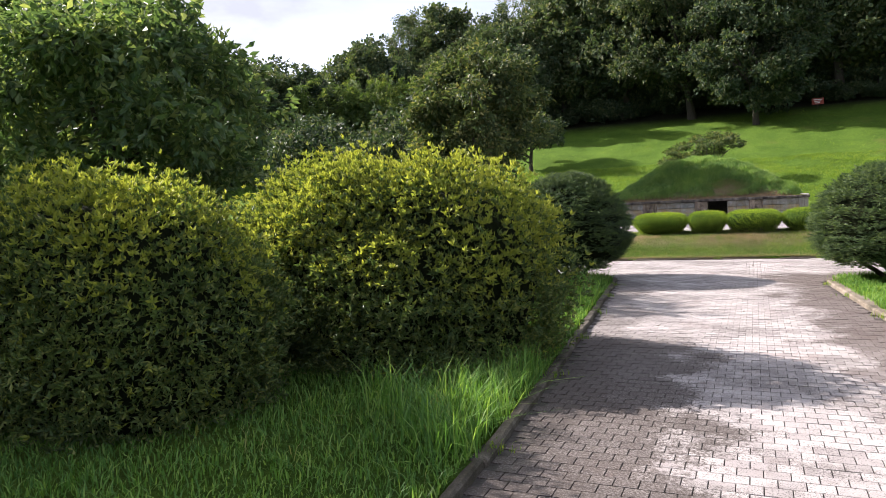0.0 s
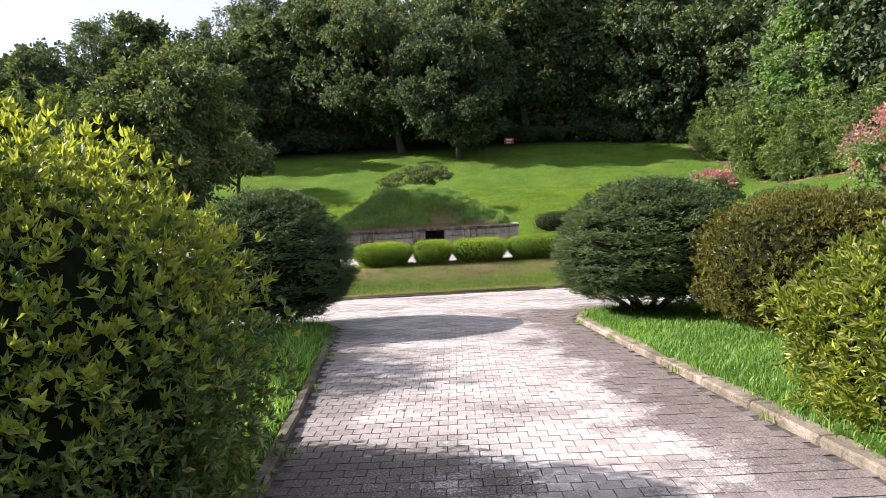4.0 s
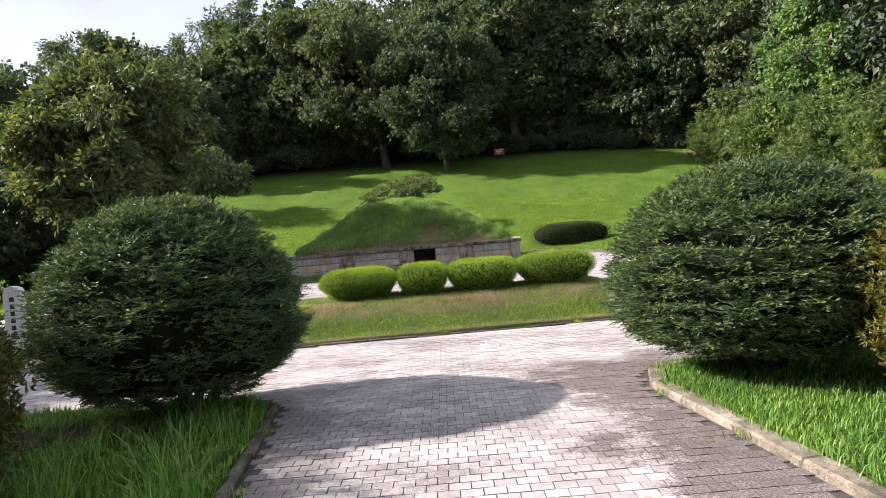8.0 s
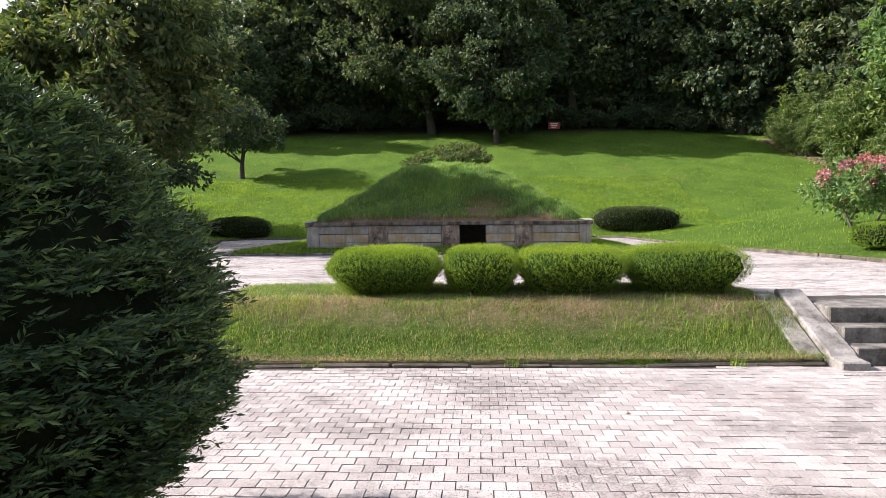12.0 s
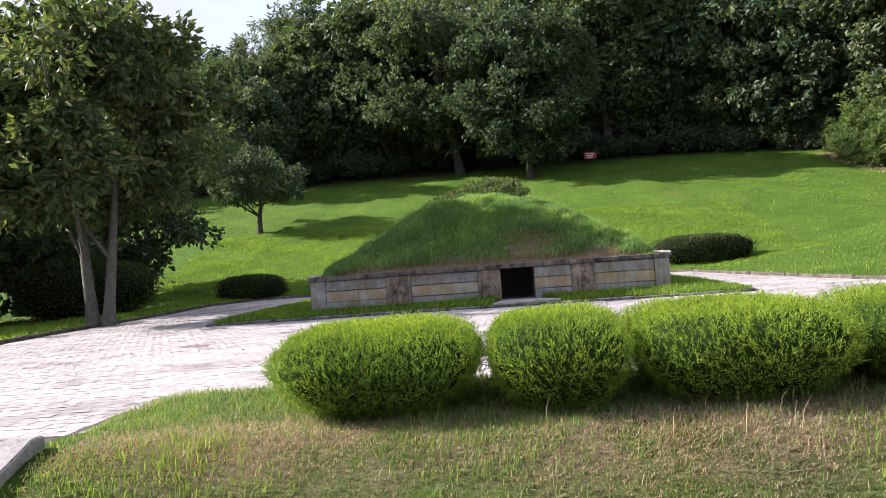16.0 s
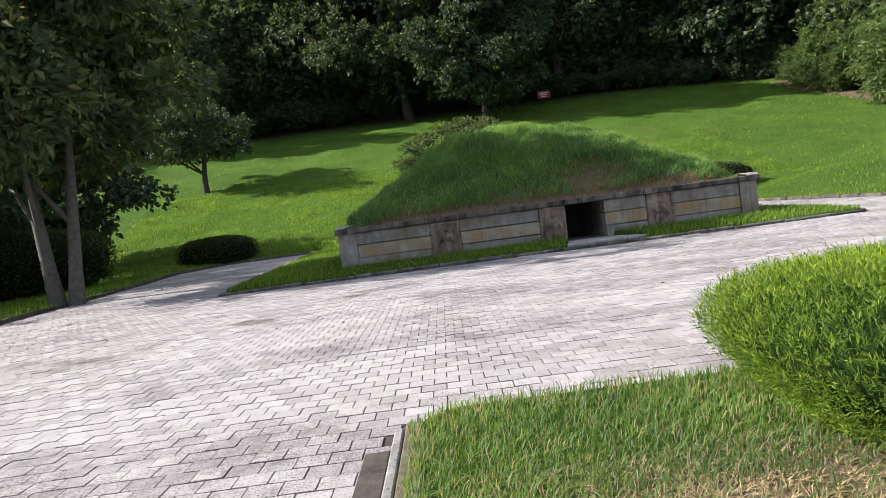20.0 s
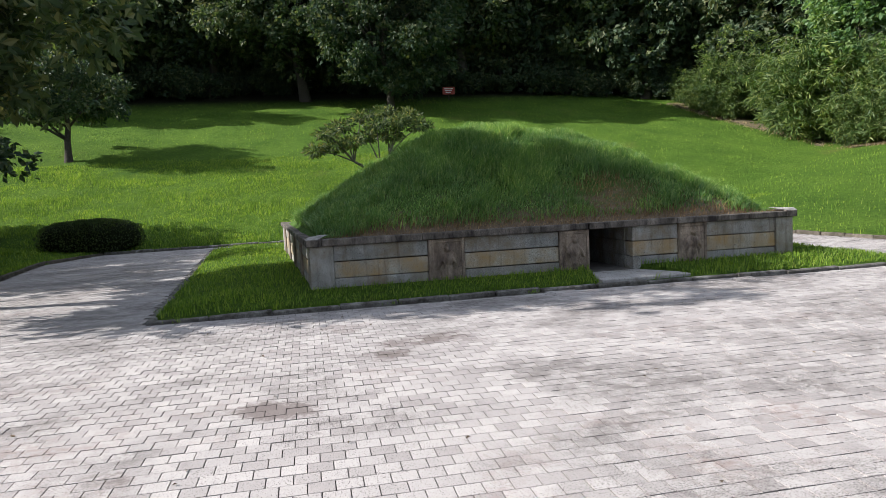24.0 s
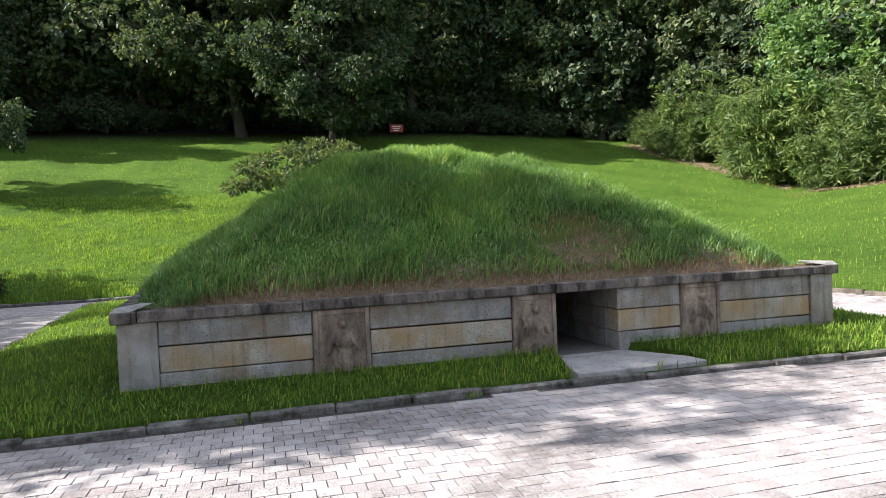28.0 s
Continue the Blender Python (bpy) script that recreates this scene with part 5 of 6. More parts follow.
def bamboo_meshes(seed, height, spread, culms, leaf, mat, bark):
    """A clump of bamboo: thin culms that arch outwards, with hanging sprays of narrow leaves from low down to the tips."""
    rng = np.random.default_rng(seed)
    stems, pts, ways = [], [], []
    for k in range(culms):
        a = k * 2.39996 + rng.uniform(-0.5, 0.5)
        r = spread * math.sqrt((k + 0.5) / culms)
        foot = np.array([math.cos(a) * r * 0.75, math.sin(a) * r * 0.75, -0.15])
        h = height * rng.uniform(0.55, 1.0) * (1.0 - 0.35 * (r / spread) ** 2)
        bow = np.array([math.cos(a + rng.uniform(-0.8, 0.8)), math.sin(a + rng.uniform(-0.8, 0.8)), 0]) * h * rng.uniform(0.08, 0.34)
        line = [foot + np.array([0, 0, h * (t - 0.14 * t ** 3)]) + bow * t ** 2.2 for t in np.linspace(0, 1, 8)]
        stems.append(tubes_mesh("culm", [(line, np.linspace(0.03, 0.006, 8), 5)], bark))
        nodes = 15
        for t in rng.uniform(0.08, 1.0, nodes) ** 0.8:
            i = min(int(t * 7), 6)
            at = line[i] + (line[i + 1] - line[i]) * (t * 7 - i)
            out = unit(rng.normal(0, 1, 3) * [1, 1, 0.35])
            reach = rng.uniform(0.15, 0.6)
            n = 14
            f = rng.random((n, 1))
            pts.append(at + out * reach * f * 1.4 - np.array([0, 0, 0.35]) * f ** 2 * reach + rng.normal(0, 0.1, (n, 3)))
            ways.append(out * 0.6 + rng.normal(0, 0.5, (n, 3)) + [0, 0, -0.35])
    pts, ways = np.vstack(pts), np.vstack(ways)
    L = leaf * rng.uniform(0.6, 1.4, len(pts))
    return stems[:1], stems[1:6], leaf_mesh("crown", pts, ways, L, L * 0.24, mat, 0.15, rng)


def tree(name, label, at, meshes, group="", rz=0.0, category="tree"):
    root = thing(name, label, category, group, at=at, rz=rz)
    for t in meshes[0]:
        part("trunk", t, root)
    for t in meshes[1]:
        part("limb", t, root)
    part("crown", meshes[2], root)
    return root


tree("twin_trunk_tree", "broad dark-leaved tree with two pale trunks at the kerb", (-15.75, 37.5, gz(-15.75, 37.5)),
     tree_meshes(101, 10.6, 4.4, 2.3, 0.185, 100, 390, 0.27, M_PERSIMMON, M_BARK_PALE, lean=(-0.01, 0.05), twin=True, aspect=0.5, clump=0.9), rz=10)
tree("lawn_tree", "small spreading tree alone on the sloping lawn", (-21.8, 67.1, gz(-21.8, 67.1)),
     tree_meshes(102, 6.6, 4.2, 1.9, 0.2, 40, 360, 0.24, M_OAK_DEEP, M_BARK, aspect=0.55, clump=0.75))


def pad_tree(at):
    """A low crooked tree whose bare forked limbs carry flat pads of leaves."""
    rng = np.random.default_rng(103)
    root = thing("low_spreading_tree", "low crooked tree with spreading flat leaf pads", "tree", at=at)
    pads = [(-3.1, 0.2, 1.25), (-2.5, -0.4, 1.75), (-1.7, 0.5, 2.05), (-1.2, -0.5, 1.45), (-0.6, 0.3, 2.35), (0.1, -0.4, 2.0), (0.7, 0.5, 2.5),
            (1.3, -0.3, 2.1), (1.9, 0.3, 2.35), (2.4, -0.2, 1.95), (-2.1, 0.1, 1.35), (0.9, 0.0, 1.65), (-0.3, 0.8, 1.7)]
    pads = [(x * 0.98, y * 1.2, z * 1.5) for x, y, z in pads]
    fork = [np.array([-0.35, 0, 0.75]), np.array([0.25, 0.05, 0.85])]
    part("trunk", tubes_mesh("trunk", [([(0.25, 0, -0.2), (0.15, 0, 0.3), fork[0], (-1.1, 0, 1.2)], (0.15, 0.12, 0.09, 0.06), 8)], M_BARK_PALE), root)
    part("trunk", tubes_mesh("trunk", [([(0.2, 0, 0.2), fork[1], (0.75, 0.05, 1.5)], (0.1, 0.085, 0.06), 8)], M_BARK_PALE), root)
    pts, ways = [], []
    for x, y, z in pads:
        f = np.array((-1.1, 0, 1.2)) if x < -0.5 else np.array((0.75, 0.05, 1.5)) if x > 0.5 else fork[1]
        m = (f + np.array([x, y, z])) / 2 + [0, 0, 0.1]
        part("limb", tubes_mesh("limb", [([f, m, (x, y, z - 0.05)], (0.05, 0.035, 0.015), 6)], M_BARK_PALE), root)
        d = unit(rng.normal(0, 1, (270, 3)))
        pts.append(d * [0.6, 0.75, 0.26] * rng.uniform(0.3, 1.15, (270, 1)) + [x, y, z])
        ways.append(d + rng.normal(0, 0.5, d.shape) + [0, 0, -0.2])
    part("crown", leaf_mesh("crown", np.vstack(pts), np.vstack(ways), rng.uniform(0.16, 0.32, 270 * len(pads)), 0.11, M_PERSIMMON, 0.15, rng), root)


pad_tree((-4.6, 59.0, gz(-4.6, 59.0)))
tree("edge_oak", "broad oak standing forward of the wood's edge", (-0.7, 81.2, gz(-0.7, 81.2)),
     tree_meshes(105, 17.0, 7.4, 0.2, 0.3, 120, 230, 0.36, M_OAK_DEEP, M_BARK, aspect=0.7, clump=0.8))
tree("leaning_oak", "tall oak with a leaning trunk at the wood's edge", (-7.7, 88.4, gz(-7.7, 88.4)),
     tree_meshes(104, 20, 9.4, 1.5, 0.45, 140, 240, 0.38, M_OAK, M_BARK, lean=(-0.09, 0), aspect=0.7, clump=0.8))
# the last tree stands out of view, added to shade the near verge
for k, (x, y, h) in enumerate(((-27.5, 18.5, 12.5), (-17.5, 13.8, 8.8), (-25.5, 21.5, 10.5), (-32.0, 15.0, 13.5), (-15.5, 0.3, 9.2))):
    tree("verge_tree", "dense dark green broadleaf tree behind the azaleas, the last one added unseen for its shadow", (x, y, gz(x, y)),
         tree_meshes(110 + k, h, 4.0 if k == 1 else 5.2, 0.8, 0.2, 80, 350, 0.25 if k == 1 else 0.3, M_VERGE, M_BARK, aspect=0.5), "trees behind the azaleas")
tree("shade_tree", "dark wide tree in the shade beside the court", (-29.5, 40, gz(-29.5, 40)),
     tree_meshes(115, 8.0, 4.6, 1.6, 0.3, 34, 240, 0.32, M_OAK_DEEP, M_BARK, aspect=0.6))
tree("shade_tree", "dark wide tree in the shade beside the court", (-42, 58, gz(-42, 58)),
     tree_meshes(116, 8.5, 5.0, 1.2, 0.3, 34, 240, 0.34, M_OAK_DEEP, M_BARK, aspect=0.6))
tree("shade_tree", "dark wide tree in the shade beside the court", (-26, 47, gz(-26, 47)),
     tree_meshes(114, 9.5, 5.5, 2.4, 0.3, 34, 240, 0.36, M_OAK_DEEP, M_BARK, aspect=0.6))


for k, (x, y) in enumerate(((-24.5, 43.5), (-27.0, 37.5), (-23.5, 51.5))):
    tree("shade_tree", "dark wide tree in the shade beside the court", (x, y, gz(x, y)),
         tree_meshes(117 + k, 7.4 - 0.5 * k, 4.2, 0.5, 0.25, 44, 260, 0.3, M_OAK_DEEP, M_BARK, aspect=0.6))


def myrtle(at, h, seed, wide=0.55):
    root = tree("crape_myrtle", "small crape myrtle in pink bloom on thin pale stems", at,
                tree_meshes(seed, h, h * wide, h * 0.12, 0.05, 34, 170, 0.14, M_VINE, M_BARK_PALE, twin=True, aspect=0.6), "crape myrtles")
    rng = np.random.default_rng(seed)
    e = unit(rng.normal(0, 1, (30, 3)) + [0, 0, 0.5])
    c = shell(e, (h * wide * 0.92, h * wide * 0.92, h * 0.30), 2.0, seed, 0.2) + [0, 0, h * 0.7]
    d = unit(rng.normal(0, 1, (30, 75, 3)) + [0, 0, 0.3])
    p = (c[:, None] + d * rng.uniform(0.3, 1.0, (30, 75, 1)) * h * 0.11 * [1, 1, 1.3]).reshape(-1, 3)
    d = d.reshape(-1, 3)
    part("blossom", leaf_mesh("blossom", p, d + rng.normal(0, 0.7, d.shape), 0.12, 0.09, M_PINK, 0.3, rng), root, "clusters of pink blossom")


myrtle((10.9, 37.2, gz(10.9, 37.2)), 2.2, 121, 0.85)
myrtle((14.0, 27.5, gz(14.0, 27.5)), 3.7, 122)
myrtle((17.0, 24.5, gz(17.0, 24.5)), 4.8, 123)

# the wood round the lawn
PROTO = {
    "oak_a": ("wood_tree", "tall leafy oak in the hillside wood", tree_meshes(131, 17, 5.6, 1.4, 0.4, 110, 126, 0.44, M_OAK, M_BARK, aspect=0.7, clump=0.9)),
    "oak_b": ("wood_tree", "tall leafy oak in the hillside wood", tree_meshes(132, 15, 5.2, 1.0, 0.36, 110, 126, 0.44, M_OAK_DEEP, M_BARK, aspect=0.7, clump=0.9)),
    "oak_c": ("wood_tree", "tall leafy oak in the hillside wood", tree_meshes(133, 18.5, 5.0, 1.8, 0.4, 110, 126, 0.44, M_OAK, M_BARK, aspect=0.7, clump=0.9)),
    "far": ("wood_tree", "tall oak further up the hillside wood", tree_meshes(139, 17, 5.4, 1.5, 0.4, 70, 80, 0.5, M_OAK_DEEP, M_BARK, aspect=0.7)),
    "pine": ("pine_tree", "tall dark pine in the hillside wood", tree_meshes(134, 18, 4.6, 4.0, 0.35, 70, 130, 0.42, M_PINE, M_BARK, style="pine", aspect=0.28)),
    "cone": ("conifer", "dark conical conifer in the hillside wood", tree_meshes(135, 17, 3.8, 2.0, 0.32, 70, 130, 0.4, M_PINE, M_BARK, style="cone", aspect=0.32)),
    "bush": ("undergrowth_bush", "dark undergrowth bush at the wood's edge", tree_meshes(136, 3.2, 2.4, 0.1, 0.07, 34, 120, 0.27, M_OAK_DEEP, M_BARK, aspect=0.6)),
    "bamboo": ("bamboo_clump", "feathery yellow-green bamboo clump at the lawn's edge", bamboo_meshes(137, 8.6, 2.5, 40, 0.36, M_BAMBOO, M_BARK_PALE)),
    "grove": ("bamboo_clump", "tall pale bamboo grove beyond the trees", bamboo_meshes(138, 14, 2.8, 34, 0.5, M_BAMBOO, M_BARK_PALE)),
}
MADE = {}


def plant(kind, x, y, s, rz, z=None):
    name, label, meshes = PROTO[kind]
    at = (x, y, (gz(x, y) if z is None else z) - 0.1)
    group = {"bush": "undergrowth", "bamboo": "bamboo thicket", "grove": "bamboo grove"}.get(kind, "hillside wood")
    if kind not in MADE:
        MADE[kind] = tree(name, label, (0, 0, 0), meshes, group)
        MADE[kind].matrix_world = pose(*at, 0, 0, rz) @ Matrix.Scale(s, 4)
        return
    sc = MADE[kind].scale.copy()
    copy_thing(MADE[kind], pose(*at, 0, 0, rz) @ Matrix.Scale(s / sc[0], 4))


EDGE = [(31, 36), (28, 46), (26, 58), (25.3, 70), (25, 81), (17, 87.5), (5, 90), (-6, 91), (-18, 89.8), (-29, 88), (-42, 87), (-56, 81), (-63, 64), (-63, 48), (-58, 33), (-52, 18), (-46, 2)]


def along(line, step, offset, rng, jit):
    out, carry = [], 0.0
    for (ax, ay), (bx, by) in zip(line, line[1:]):
        length = math.hypot(bx - ax, by - ay)
        nx, ny = (by - ay) / length, -(bx - ax) / length
        s = carry
        while s < length:
            t = s / length
            out.append((ax + (bx - ax) * t + nx * offset + rng.uniform(-jit, jit), ay + (by - ay) * t + ny * offset + rng.uniform(-jit, jit)))
            s += step
        carry = s - length
    return out


wr = random.Random(5)
for x, y in along(EDGE[:5], 1.2, 1.9, wr, 1.3):
    plant("bamboo", x, y, wr.uniform(0.5, 1.25) * (0.55 if y > 76 else 1.0), wr.uniform(0, 360))
for row, (off, step) in enumerate(((3.0, 4.4), (8.5, 5.0), (15.0, 6.0), (24.0, 7.0))):
    for x, y in along(EDGE, step, off, wr, 1.2):
        right = x > 22 and y < 84
        if right and row == 0:
            continue
        low = x < -48
        kind = wr.choice(["pine", "pine", "cone", "oak_b"] if right else ["oak_b", "oak_b", "oak_a"] if low else ["oak_a", "oak_b", "oak_c", "oak_a", "cone" if row > 1 else "oak_b"])
        s = wr.uniform(0.9, 1.25) * (0.8 if -48 < x < -20 else 1.0) * (0.72 if low and y < 58 else 0.95 if low else 1.08 + 0.08 * row) * (0.93 if row and x < -8 else 1.07 if row and x < 22 else 1.0)
        if row > 1 and kind.startswith("oak"):
            kind = "far"
        if (abs(x + 7.7) < 4 or -55 < x < -37) and row == 0:
            continue
        plant(kind, x, y, s, wr.uniform(0, 360))
for x, y in along(EDGE[4:], 2.6, 2.2, wr, 1.0):
    plant("bush", x, y, wr.uniform(0.6, 1.1), wr.uniform(0, 360))
for off, step, lo, hi in ((5.0, 3.2, 1.1, 1.6), (10.5, 4.2, 1.5, 2.2)):
    for x, y in along(EDGE[4:], step, off, wr, 1.2):
        plant("bush", x, y, wr.uniform(lo, hi), wr.uniform(0, 360))
for x, y in along(EDGE[:5], 2.6, 5.0, wr, 1.0):
    plant("bush", x, y, wr.uniform(1.0, 1.6), wr.uniform(0, 360))
for x, y in ((30, 86), (36, 91), (28, 95), (41, 84), (34, 100), (46, 95), (31, 79), (37, 76), (44, 72), (36, 66), (42, 58)):
    plant(wr.choice(["oak_a", "oak_c", "pine"]), x, y, wr.uniform(0.95, 1.2), wr.uniform(0, 360))
for x, y, kind, s in ((-51, 100, "pine", 1.2), (-46, 101, "oak_c", 1.15), (-35.5, 101, "cone", 1.15), (-30, 100, "pine", 1.3), (-25.5, 99, "cone", 1.45), (-32, 96, "oak_a", 0.95), (-28, 82, "oak_b", 0.85)):
    plant(kind, x, y, s, wr.uniform(0, 360))
for k in range(7):
    plant("grove", -55 + 2.8 * k + wr.uniform(-1, 1), 79 + 1.7 * k + wr.uniform(-1, 1), wr.uniform(1.0, 1.25), wr.uniform(0, 360))
tree("vine_covered_tree", "tall tree smothered in bright green vines", (29.5, 63, gz(29.5, 63)),
     tree_meshes(141, 17.5, 5.2, 0.8, 0.4, 110, 200, 0.34, M_VINE, M_BARK, style="cone", aspect=0.8))

strip = EDGE[:5]
sp = np.array(strip, float)
ts = np.linspace(0, len(sp) - 1.001, 70)
cen = np.stack([np.interp(ts, np.arange(len(sp)), sp[:, 0]), np.interp(ts, np.arange(len(sp)), sp[:, 1])], 1)
srng = np.random.default_rng(8)
lft = cen - np.stack([0.1 + srng.uniform(-0.55, 0.55, 70), np.zeros(70)], 1)
rgt = cen + np.array([1.6, 0])
sv = np.vstack([np.column_stack([q, land(q[:, 0], q[:, 1]) + 0.05]) for q in (lft, (lft + cen) / 2, cen, rgt)])
si = np.arange(69)
thing("bare_soil_strip", "dry tan soil and litter along the foot of the bamboo", "soil", kind="structure",
      data=np_mesh("bare_soil_strip", sv, np.vstack([np.stack([si + 70 * k, si + 70 * (k + 1), si + 70 * (k + 1) + 1, si + 70 * k + 1], 1) for k in range(3)]), M_SOIL, True))

# red notice board at the wood's edge
sign = thing("notice_board", "small red notice board on a post at the wood's edge", "sign", at=(5.6, 87.2, gz(5.6, 87.2)))
part("board", box_mesh("board", (-0.6, -0.03, 0.55), (0.6, 0.03, 1.25), M_RED, 0.01), sign)
part("post", box_mesh("post", (-0.05, 0.035, -0.3), (0.05, 0.12, 1.2), M_BARK, 0.01), sign)
for k, z in enumerate((1.08, 0.9, 0.72)):
    part("lettering_bar", box_mesh("lettering_bar", (-0.42 + 0.06 * k, -0.038, z - 0.04), (0.42 - 0.1 * k, -0.0305, z + 0.04), M_WHITE, 0.0), sign, "pale unreadable lettering")

# white marker stone with a column of dark writing
marker = thing("marker_stone", "white upright marker stone with a column of black writing", "marker", at=(-10.45, 21.3, 0.22))
pr = [(-0.18, -0.4), (0.18, -0.4), (0.18, 1.26), (0.13, 1.37), (0.0, 1.41), (-0.13, 1.37), (-0.18, 1.26)]
part("stone", prism_mesh("stone", pr, -0.09, 0.09, M_MARKER, 1, 0.01), marker)
for k in range(6):
    part("writing_bar", box_mesh("writing_bar", (-0.045, -0.096, 1.10 - 0.14 * k), (0.045, -0.0905, 1.19 - 0.14 * k), M_BLACK, 0.0), marker, "black unreadable character")


# brown litter under the yew
ln_ = np.random.default_rng(77)
lit = np.stack([-6.35 + ln_.normal(0, 0.42, 1500), 15.0 + ln_.normal(0, 0.26, 1500)], 1)
lit = np.column_stack([lit, land(lit[:, 0], lit[:, 1]) + 0.015])
lw = unit(ln_.normal(0, 1, (1500, 3)) * [1, 1, 0.25])
thing("leaf_litter", "brown dead twigs and litter heaped under the yew", "litter", kind="stuff",
      data=leaf_mesh("leaf_litter", lit, lw, ln_.uniform(0.05, 0.16, 1500), 0.025, M_LEAFLITTER, 0.2, ln_))


# ---- grass ----
def scatter(x0, x1, y0, y1, n, rng, mask):
    p = np.stack([rng.uniform(x0, x1, n), rng.uniform(y0, y1, n)], 1)
    return p[mask(p[:, 0], p[:, 1])]


def paved_sd(x, y):
    return np.minimum(sd_lower(x, y), sd_upper(x, y))


def stuff(name, label, data, category="grass"):
    return thing(name, label, category, kind="stuff", data=data)


def grass(name, label, xy, h, w, mat, lean, rng, zfun=land, clumpy=0.25):
    z = zfun(xy[:, 0], xy[:, 1]) - 0.01
    p = np.hstack([xy, z[:, None]])
    k = 0.65 + 0.7 * rng.random(len(p)) + clumpy * lumps(p, 3, 1.5) + clumpy * 0.8 * np.maximum(lumps(p, 4, 5.0), -0.5)
    stuff(name, label, blade_mesh(name, p, h * k, w * (0.8 + 0.4 * rng.random(len(p))), mat, lean, rng))


g1 = np.random.default_rng(51)
xy = scatter(-9.5, -2.6, 0.5, 16.4, 80000, g1, lambda x, y: (paved_sd(x, y) > 0.10))
grass("verge_grass", "short bright green grass on the verge", xy, 0.085, 0.013, M_GRASS_VERGE, 0.9, g1)
xy = scatter(-5.6, -2.7, 3.0, 16.2, 2000, g1, lambda x, y: (paved_sd(x, y) > 0.1) & (lumps(np.stack([x, y, x * 0], 1), 9, 1.6) > -0.1) & (paved_sd(x, y) < 2.0))
grass("long_verge_grass", "long unmown grass tufts along the kerb", xy, 0.19, 0.009, M_GRASS_LONG, 1.3, g1)
cl = np.array([(-3.1, 5.2), (-3.5, 5.6), (-3.9, 5.0), (-3.05, 6.0), (-3.4, 4.6), (-4.3, 5.5), (-3.2, 6.6), (-2.98, 4.4), (-4.0, 12.6), (-4.3, 13.4), (-4.15, 14.4), (-4.9, 13.0), (-5.3, 13.8), (-4.5, 14.9), (-3.75, 11.6)])
xy = cl[g1.integers(0, len(cl), 1500)] + g1.normal(0, 0.16, (1500, 2))
xy = xy[paved_sd(xy[:, 0], xy[:, 1]) > 0.06]
grass("tall_grass_tufts", "tall arching green grass tufts leaning over the kerb", xy, 0.36, 0.011, M_GRASS_VERGE, 1.1, g1)
xy = scatter(0.3, 7.0, 2.0, 16.5, 75000, g1, lambda x, y: (paved_sd(x, y) > 0.10))
grass("verge_grass", "bright green grass on the verge", xy, 0.08, 0.012, M_GRASS_VERGE, 0.9, g1)
xy = scatter(-6.2, 1.7, 20.8, 24.1, 80000, g1, lambda x, y: (paved_sd(x, y) > 0.06) & ~((np.abs(y - 22.0) < 0.6) & (lumps(np.stack([x, y, x * 0], 1), 19, 1.8) > -0.3) & (g1.random(len(x)) < 0.7)))
grass("bank_grass", "uneven half-dry grass on the bank", xy, 0.055, 0.0065, M_GRASS_DRY, 0.9, g1)
xy = scatter(-6.0, 1.8, 21.2, 23.0, 80000, g1, lambda x, y: lumps(np.stack([x, y, x * 0], 1), 19, 1.8) + 2.1 * np.exp(-((y - 22.1) / 0.36) ** 2) - 1.0 > 0.9 * g1.normal(0, 1, len(x)))
grass("dry_grass", "matted dead straw-coloured grass in front of the hedges", xy, 0.028, 0.005, M_STRAW, 2.2, g1)
xy = np.stack([g1.uniform(-6.1, 1.6, 11000), np.zeros(11000)], 1)
xy[:, 1] = bank_y(xy[:, 0]) + 0.085 + np.abs(g1.normal(0, 0.11, 11000))
grass("dry_fringe", "dry clipped grass along the low kerb of the bank", xy, 0.035, 0.006, M_STRAW, 1.8, g1, lambda x, y: np.maximum(land(x, y), 0.065))
xy = np.stack([g1.uniform(-2.6, 1.5, 90), g1.uniform(21.5, 22.35, 90)], 1)
grass("dry_stalks", "thin dead stalks standing in the bank grass", xy, 0.19, 0.0035, M_STRAW, 0.7, g1)
xy = cl[:1] * 0 + np.array([(0.3, 21.6), (0.8, 21.5), (1.1, 21.8), (-0.5, 21.7), (0.1, 22.0), (-5.0, 21.9), (-5.5, 21.5), (-4.4, 21.4)])[g1.integers(0, 8, 2400)] + g1.normal(0, 0.22, (2400, 2))
grass("bank_tufts", "longer green grass tufts on the bank", xy, 0.085, 0.007, M_GRASS, 0.9, g1)
lc = cen[g1.integers(0, 70, 9000)] + np.stack([g1.normal(0.35, 0.45, 9000), g1.uniform(-0.4, 0.4, 9000)], 1)
grass("dry_litter", "dry tan bamboo litter along the lawn's edge", lc, 0.12, 0.03, M_STRAW, 1.6, g1)
xy = scatter(-12.0, 3.6, 34.2, 49.4, 110000, g1, lambda x, y: (paved_sd(x, y) > 0.13) & (sd_poly(x, y, ISLAND) < 0) & ~((unsplay(x, y) > TX0 - 0.02) & (x < TX1 + 0.02) & (y > TY0 - 0.02) & (y < TY1))
             & (sd_poly(x, y, slab) > 0.03) & ((y < 36) | (g1.random(len(x)) < 0.5)))
grass("tomb_turf", "thick green turf round the tomb", xy, 0.09, 0.014, M_GRASS, 0.8, g1)
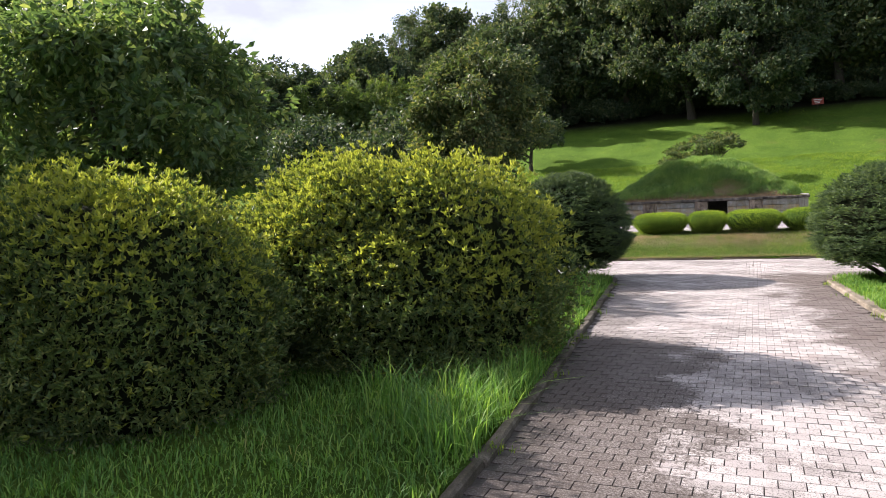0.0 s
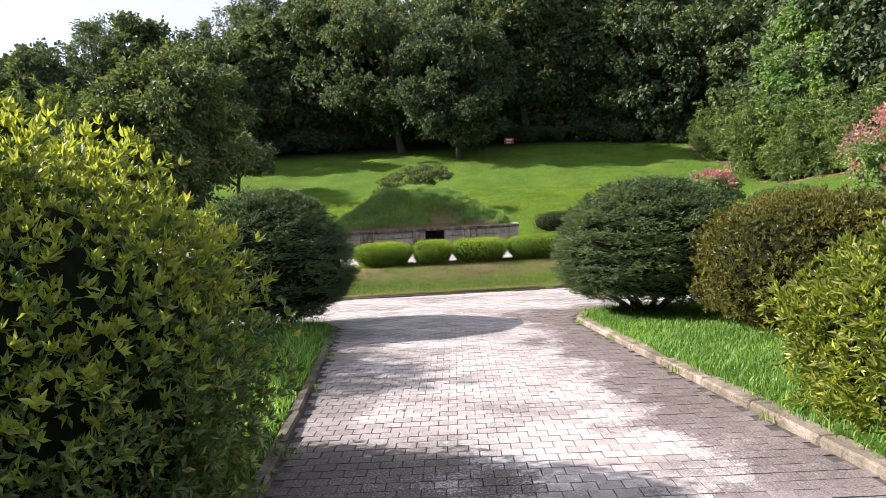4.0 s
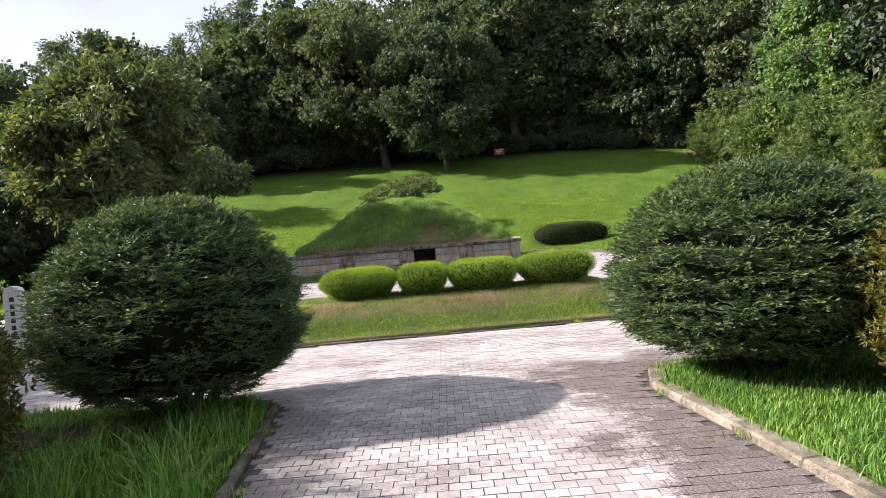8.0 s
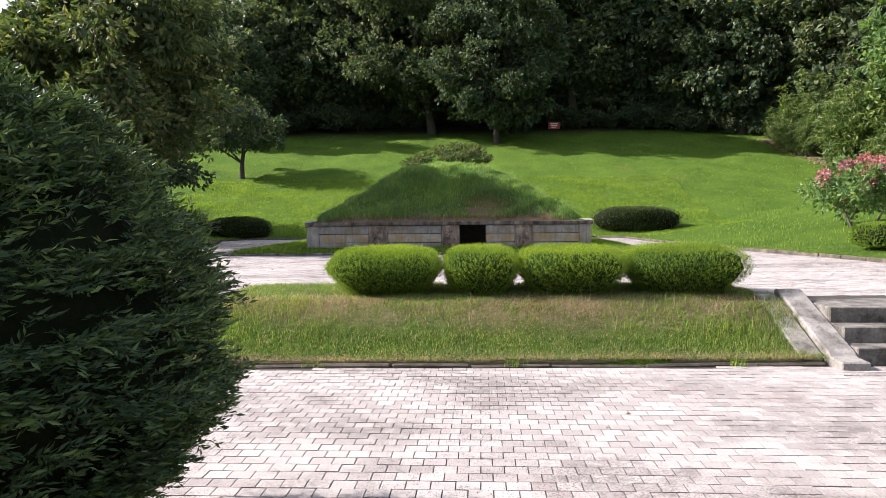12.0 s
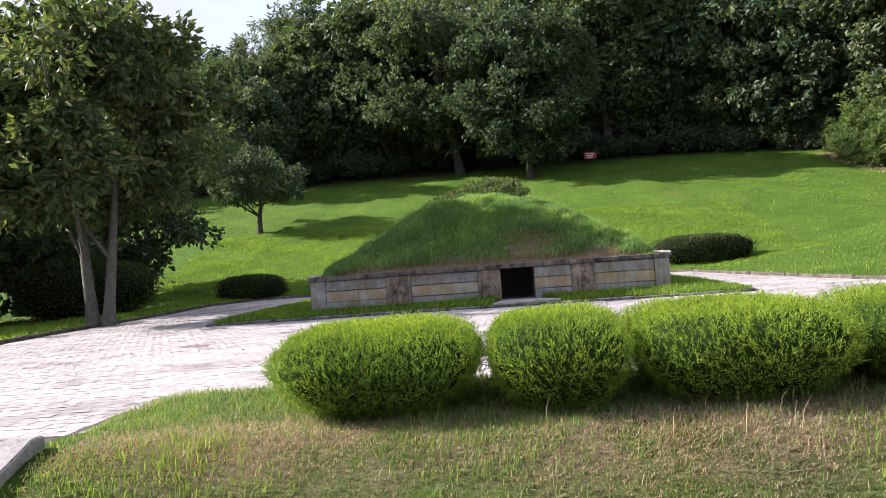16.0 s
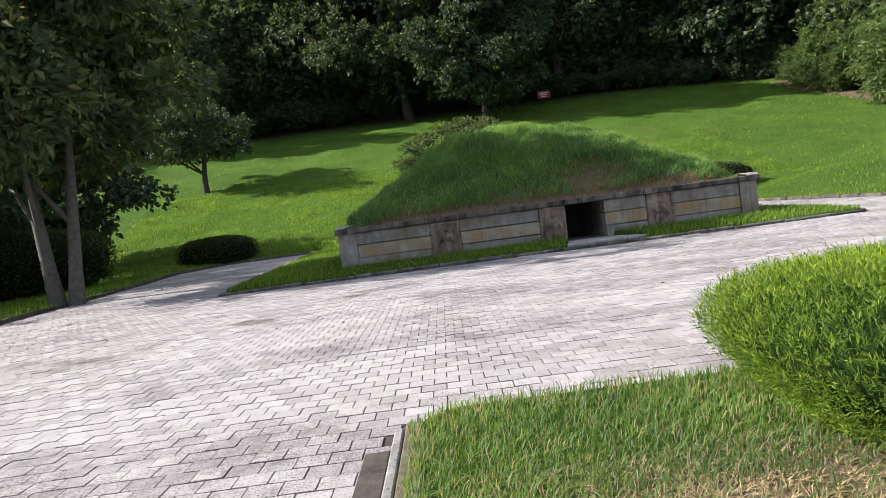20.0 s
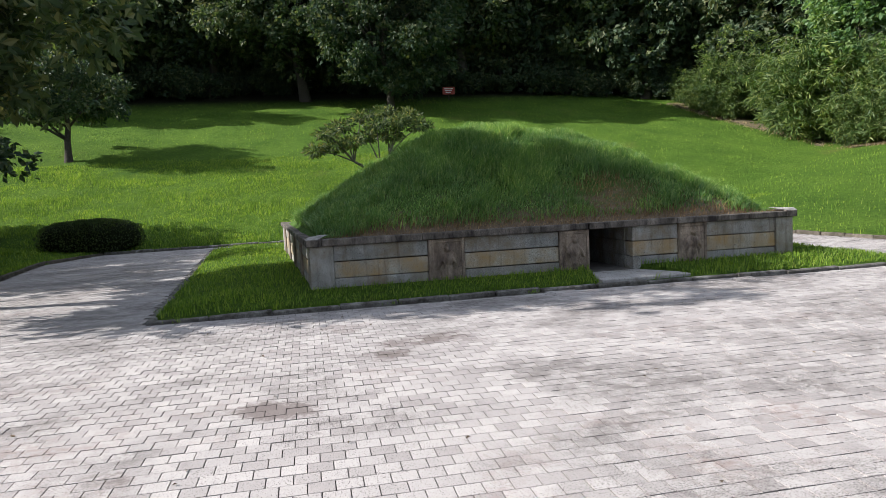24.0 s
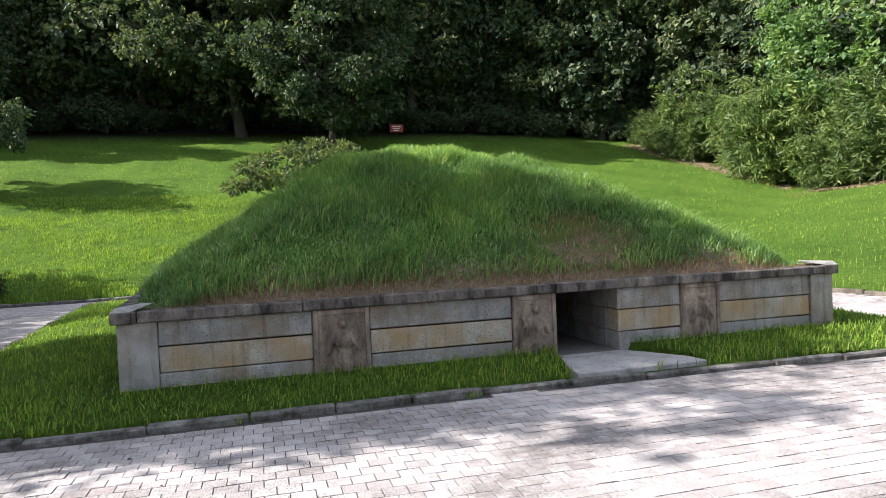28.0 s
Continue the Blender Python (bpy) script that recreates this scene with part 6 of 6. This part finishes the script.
xy = scatter(MX - MHX, MX + MHX, MY - MHY, MY + MHY, 150000, g1, lambda x, y: (np.maximum(np.abs(x - MX) / MHX, np.abs(y - MY) / MHY) < 0.97)
             & ((y < MY + 1.5) | (g1.random(len(x)) < 0.35)) & ~((np.hypot((x + 2.15) / 1.0, (y - 36.3) / 0.5) < 0.7 + 0.5 * g1.random(len(x))) & (g1.random(len(x)) < 0.95)) & ~((y < MY - MHY + 0.12 + 0.4 * g1.random(len(x))) & (g1.random(len(x)) < 0.75)))
xy[:, 0] = splay(xy[:, 0], xy[:, 1])
grass("mound_grass", "long wild grass on the mound", xy, 0.145, 0.018, M_MOUND_GRASS, 1.05, g1, mound_z, 0.8)
xy = scatter(MX - MHX, MX + MHX, MY - MHY, MY - 2.2, 46000, g1, lambda x, y: (np.abs(y - (MY - MHY + 0.2)) < 0.08 + 0.4 * g1.random(len(x)) ** 3) | (np.hypot((x + 2.15) / 1.2, (y - 36.3) / 0.6) < 0.4 + 0.7 * g1.random(len(x))))
xy[:, 0] = splay(xy[:, 0], xy[:, 1])
grass("dry_mound_grass", "dry brown grass on the mound's edge", xy, 0.07, 0.009, M_STRAW_BROWN, 1.2, g1, mound_z)
def lawn_mask(x, y):
    return (paved_sd(x, y) > 0.13) & (sd_poly(x, y, ISLAND) > 0) & (y > 23)


xy = np.vstack([scatter(-24, 12, 50, 66, 120000, g1, lawn_mask), scatter(-30, 28, 24, 88, 45000, g1, lawn_mask), scatter(-20, -14.5, 24, 50, 22000, g1, lawn_mask)])
grass("lawn_grass", "mown green grass of the sloping lawn", xy, 0.115, 0.02, M_GRASS, 0.6, g1, land, 0.5)

# weeds in the kerb joints and fallen leaves on the paving
wd = np.array([(-3.0, 6.9), (-3.2, 8.9), (-3.42, 11.0), (-3.62, 12.9), (-3.8, 14.6), (-2.82, 4.6), (0.98, 7.2), (0.8, 9.2), (0.62, 11.1), (0.42, 13.3), (0.31, 14.9), (0.5, 16.0), (1.15, 5.0),
               (-6.1, 20.7), (-4.4, 20.75), (-2.0, 20.8), (0.6, 20.85), (-10.3, 34.28), (-7.0, 34.3), (-4.6, 34.33)])
xy = wd[g1.integers(0, len(wd), 900)] + g1.normal(0, 0.07, (900, 2))
grass("kerb_weeds", "small green weeds growing in the kerb joints", xy, 0.07, 0.008, M_GRASS, 0.9, g1, lambda x, y: np.where(y < 21.5, 0.03, UP + 0.02))
fl = np.vstack([np.stack([g1.uniform(-14, 4, 45), g1.uniform(26.5, 34, 45)], 1), np.stack([g1.uniform(-3, 1, 18), g1.uniform(9, 20, 18)], 1)])
fl = fl[paved_sd(fl[:, 0], fl[:, 1]) < -0.1]
fl = np.column_stack([fl, np.where(fl[:, 1] > 22, UP, 0.0) + 0.012])
fw = unit(g1.normal(0, 1, (len(fl), 3)) * [1, 1, 0.12])
stuff("fallen_leaves", "scattered dry brown leaves on the paving", leaf_mesh("fallen_leaves", fl, fw, g1.uniform(0.03, 0.055, len(fl)), 0.022, M_LEAFLITTER, 0.3, g1), "leaf")

# ---- paving blocks ----
lower = brick_rows(-25.8, 17.9, -13.8, 21.4, 0.0, lambda x, y: sd_lower(x, y), ROAD_BLOCK)
upper = brick_rows(-16.9, 7.4, 22.6, 51.0, UP, lambda x, y: np.maximum(sd_upper(x, y), 0.0 - (y - 22.6)), COURT_BLOCK)
paving("road", "worn grey block paving of the lower road, stained and shade-painted dark in patches", lower,
       lambda c: (np.abs(c[:, 0] + 1.7) < 1.05) & (np.abs(c[:, 1] - 5.6) < 1.2),
       (np.arange(-26, 18.1, 0.25), np.arange(-14, 21.6, 0.25), lambda x, y: x * 0 - 0.009, lambda x, y: sd_lower(x, y) < 0.02), ROAD_BLOCK)
paving("court", "worn pale block paving of the upper court", upper,
       lambda c: (np.abs(c[:, 0] + 7.4) < 1.05) & (np.abs(c[:, 1] - 27.5) < 1.2),
       (np.arange(-17, 8.1, 0.25), np.arange(22.3, 51.3, 0.25), lambda x, y: x * 0 + UP - 0.009, lambda x, y: (sd_upper(x, y) < 0.02)), COURT_BLOCK)
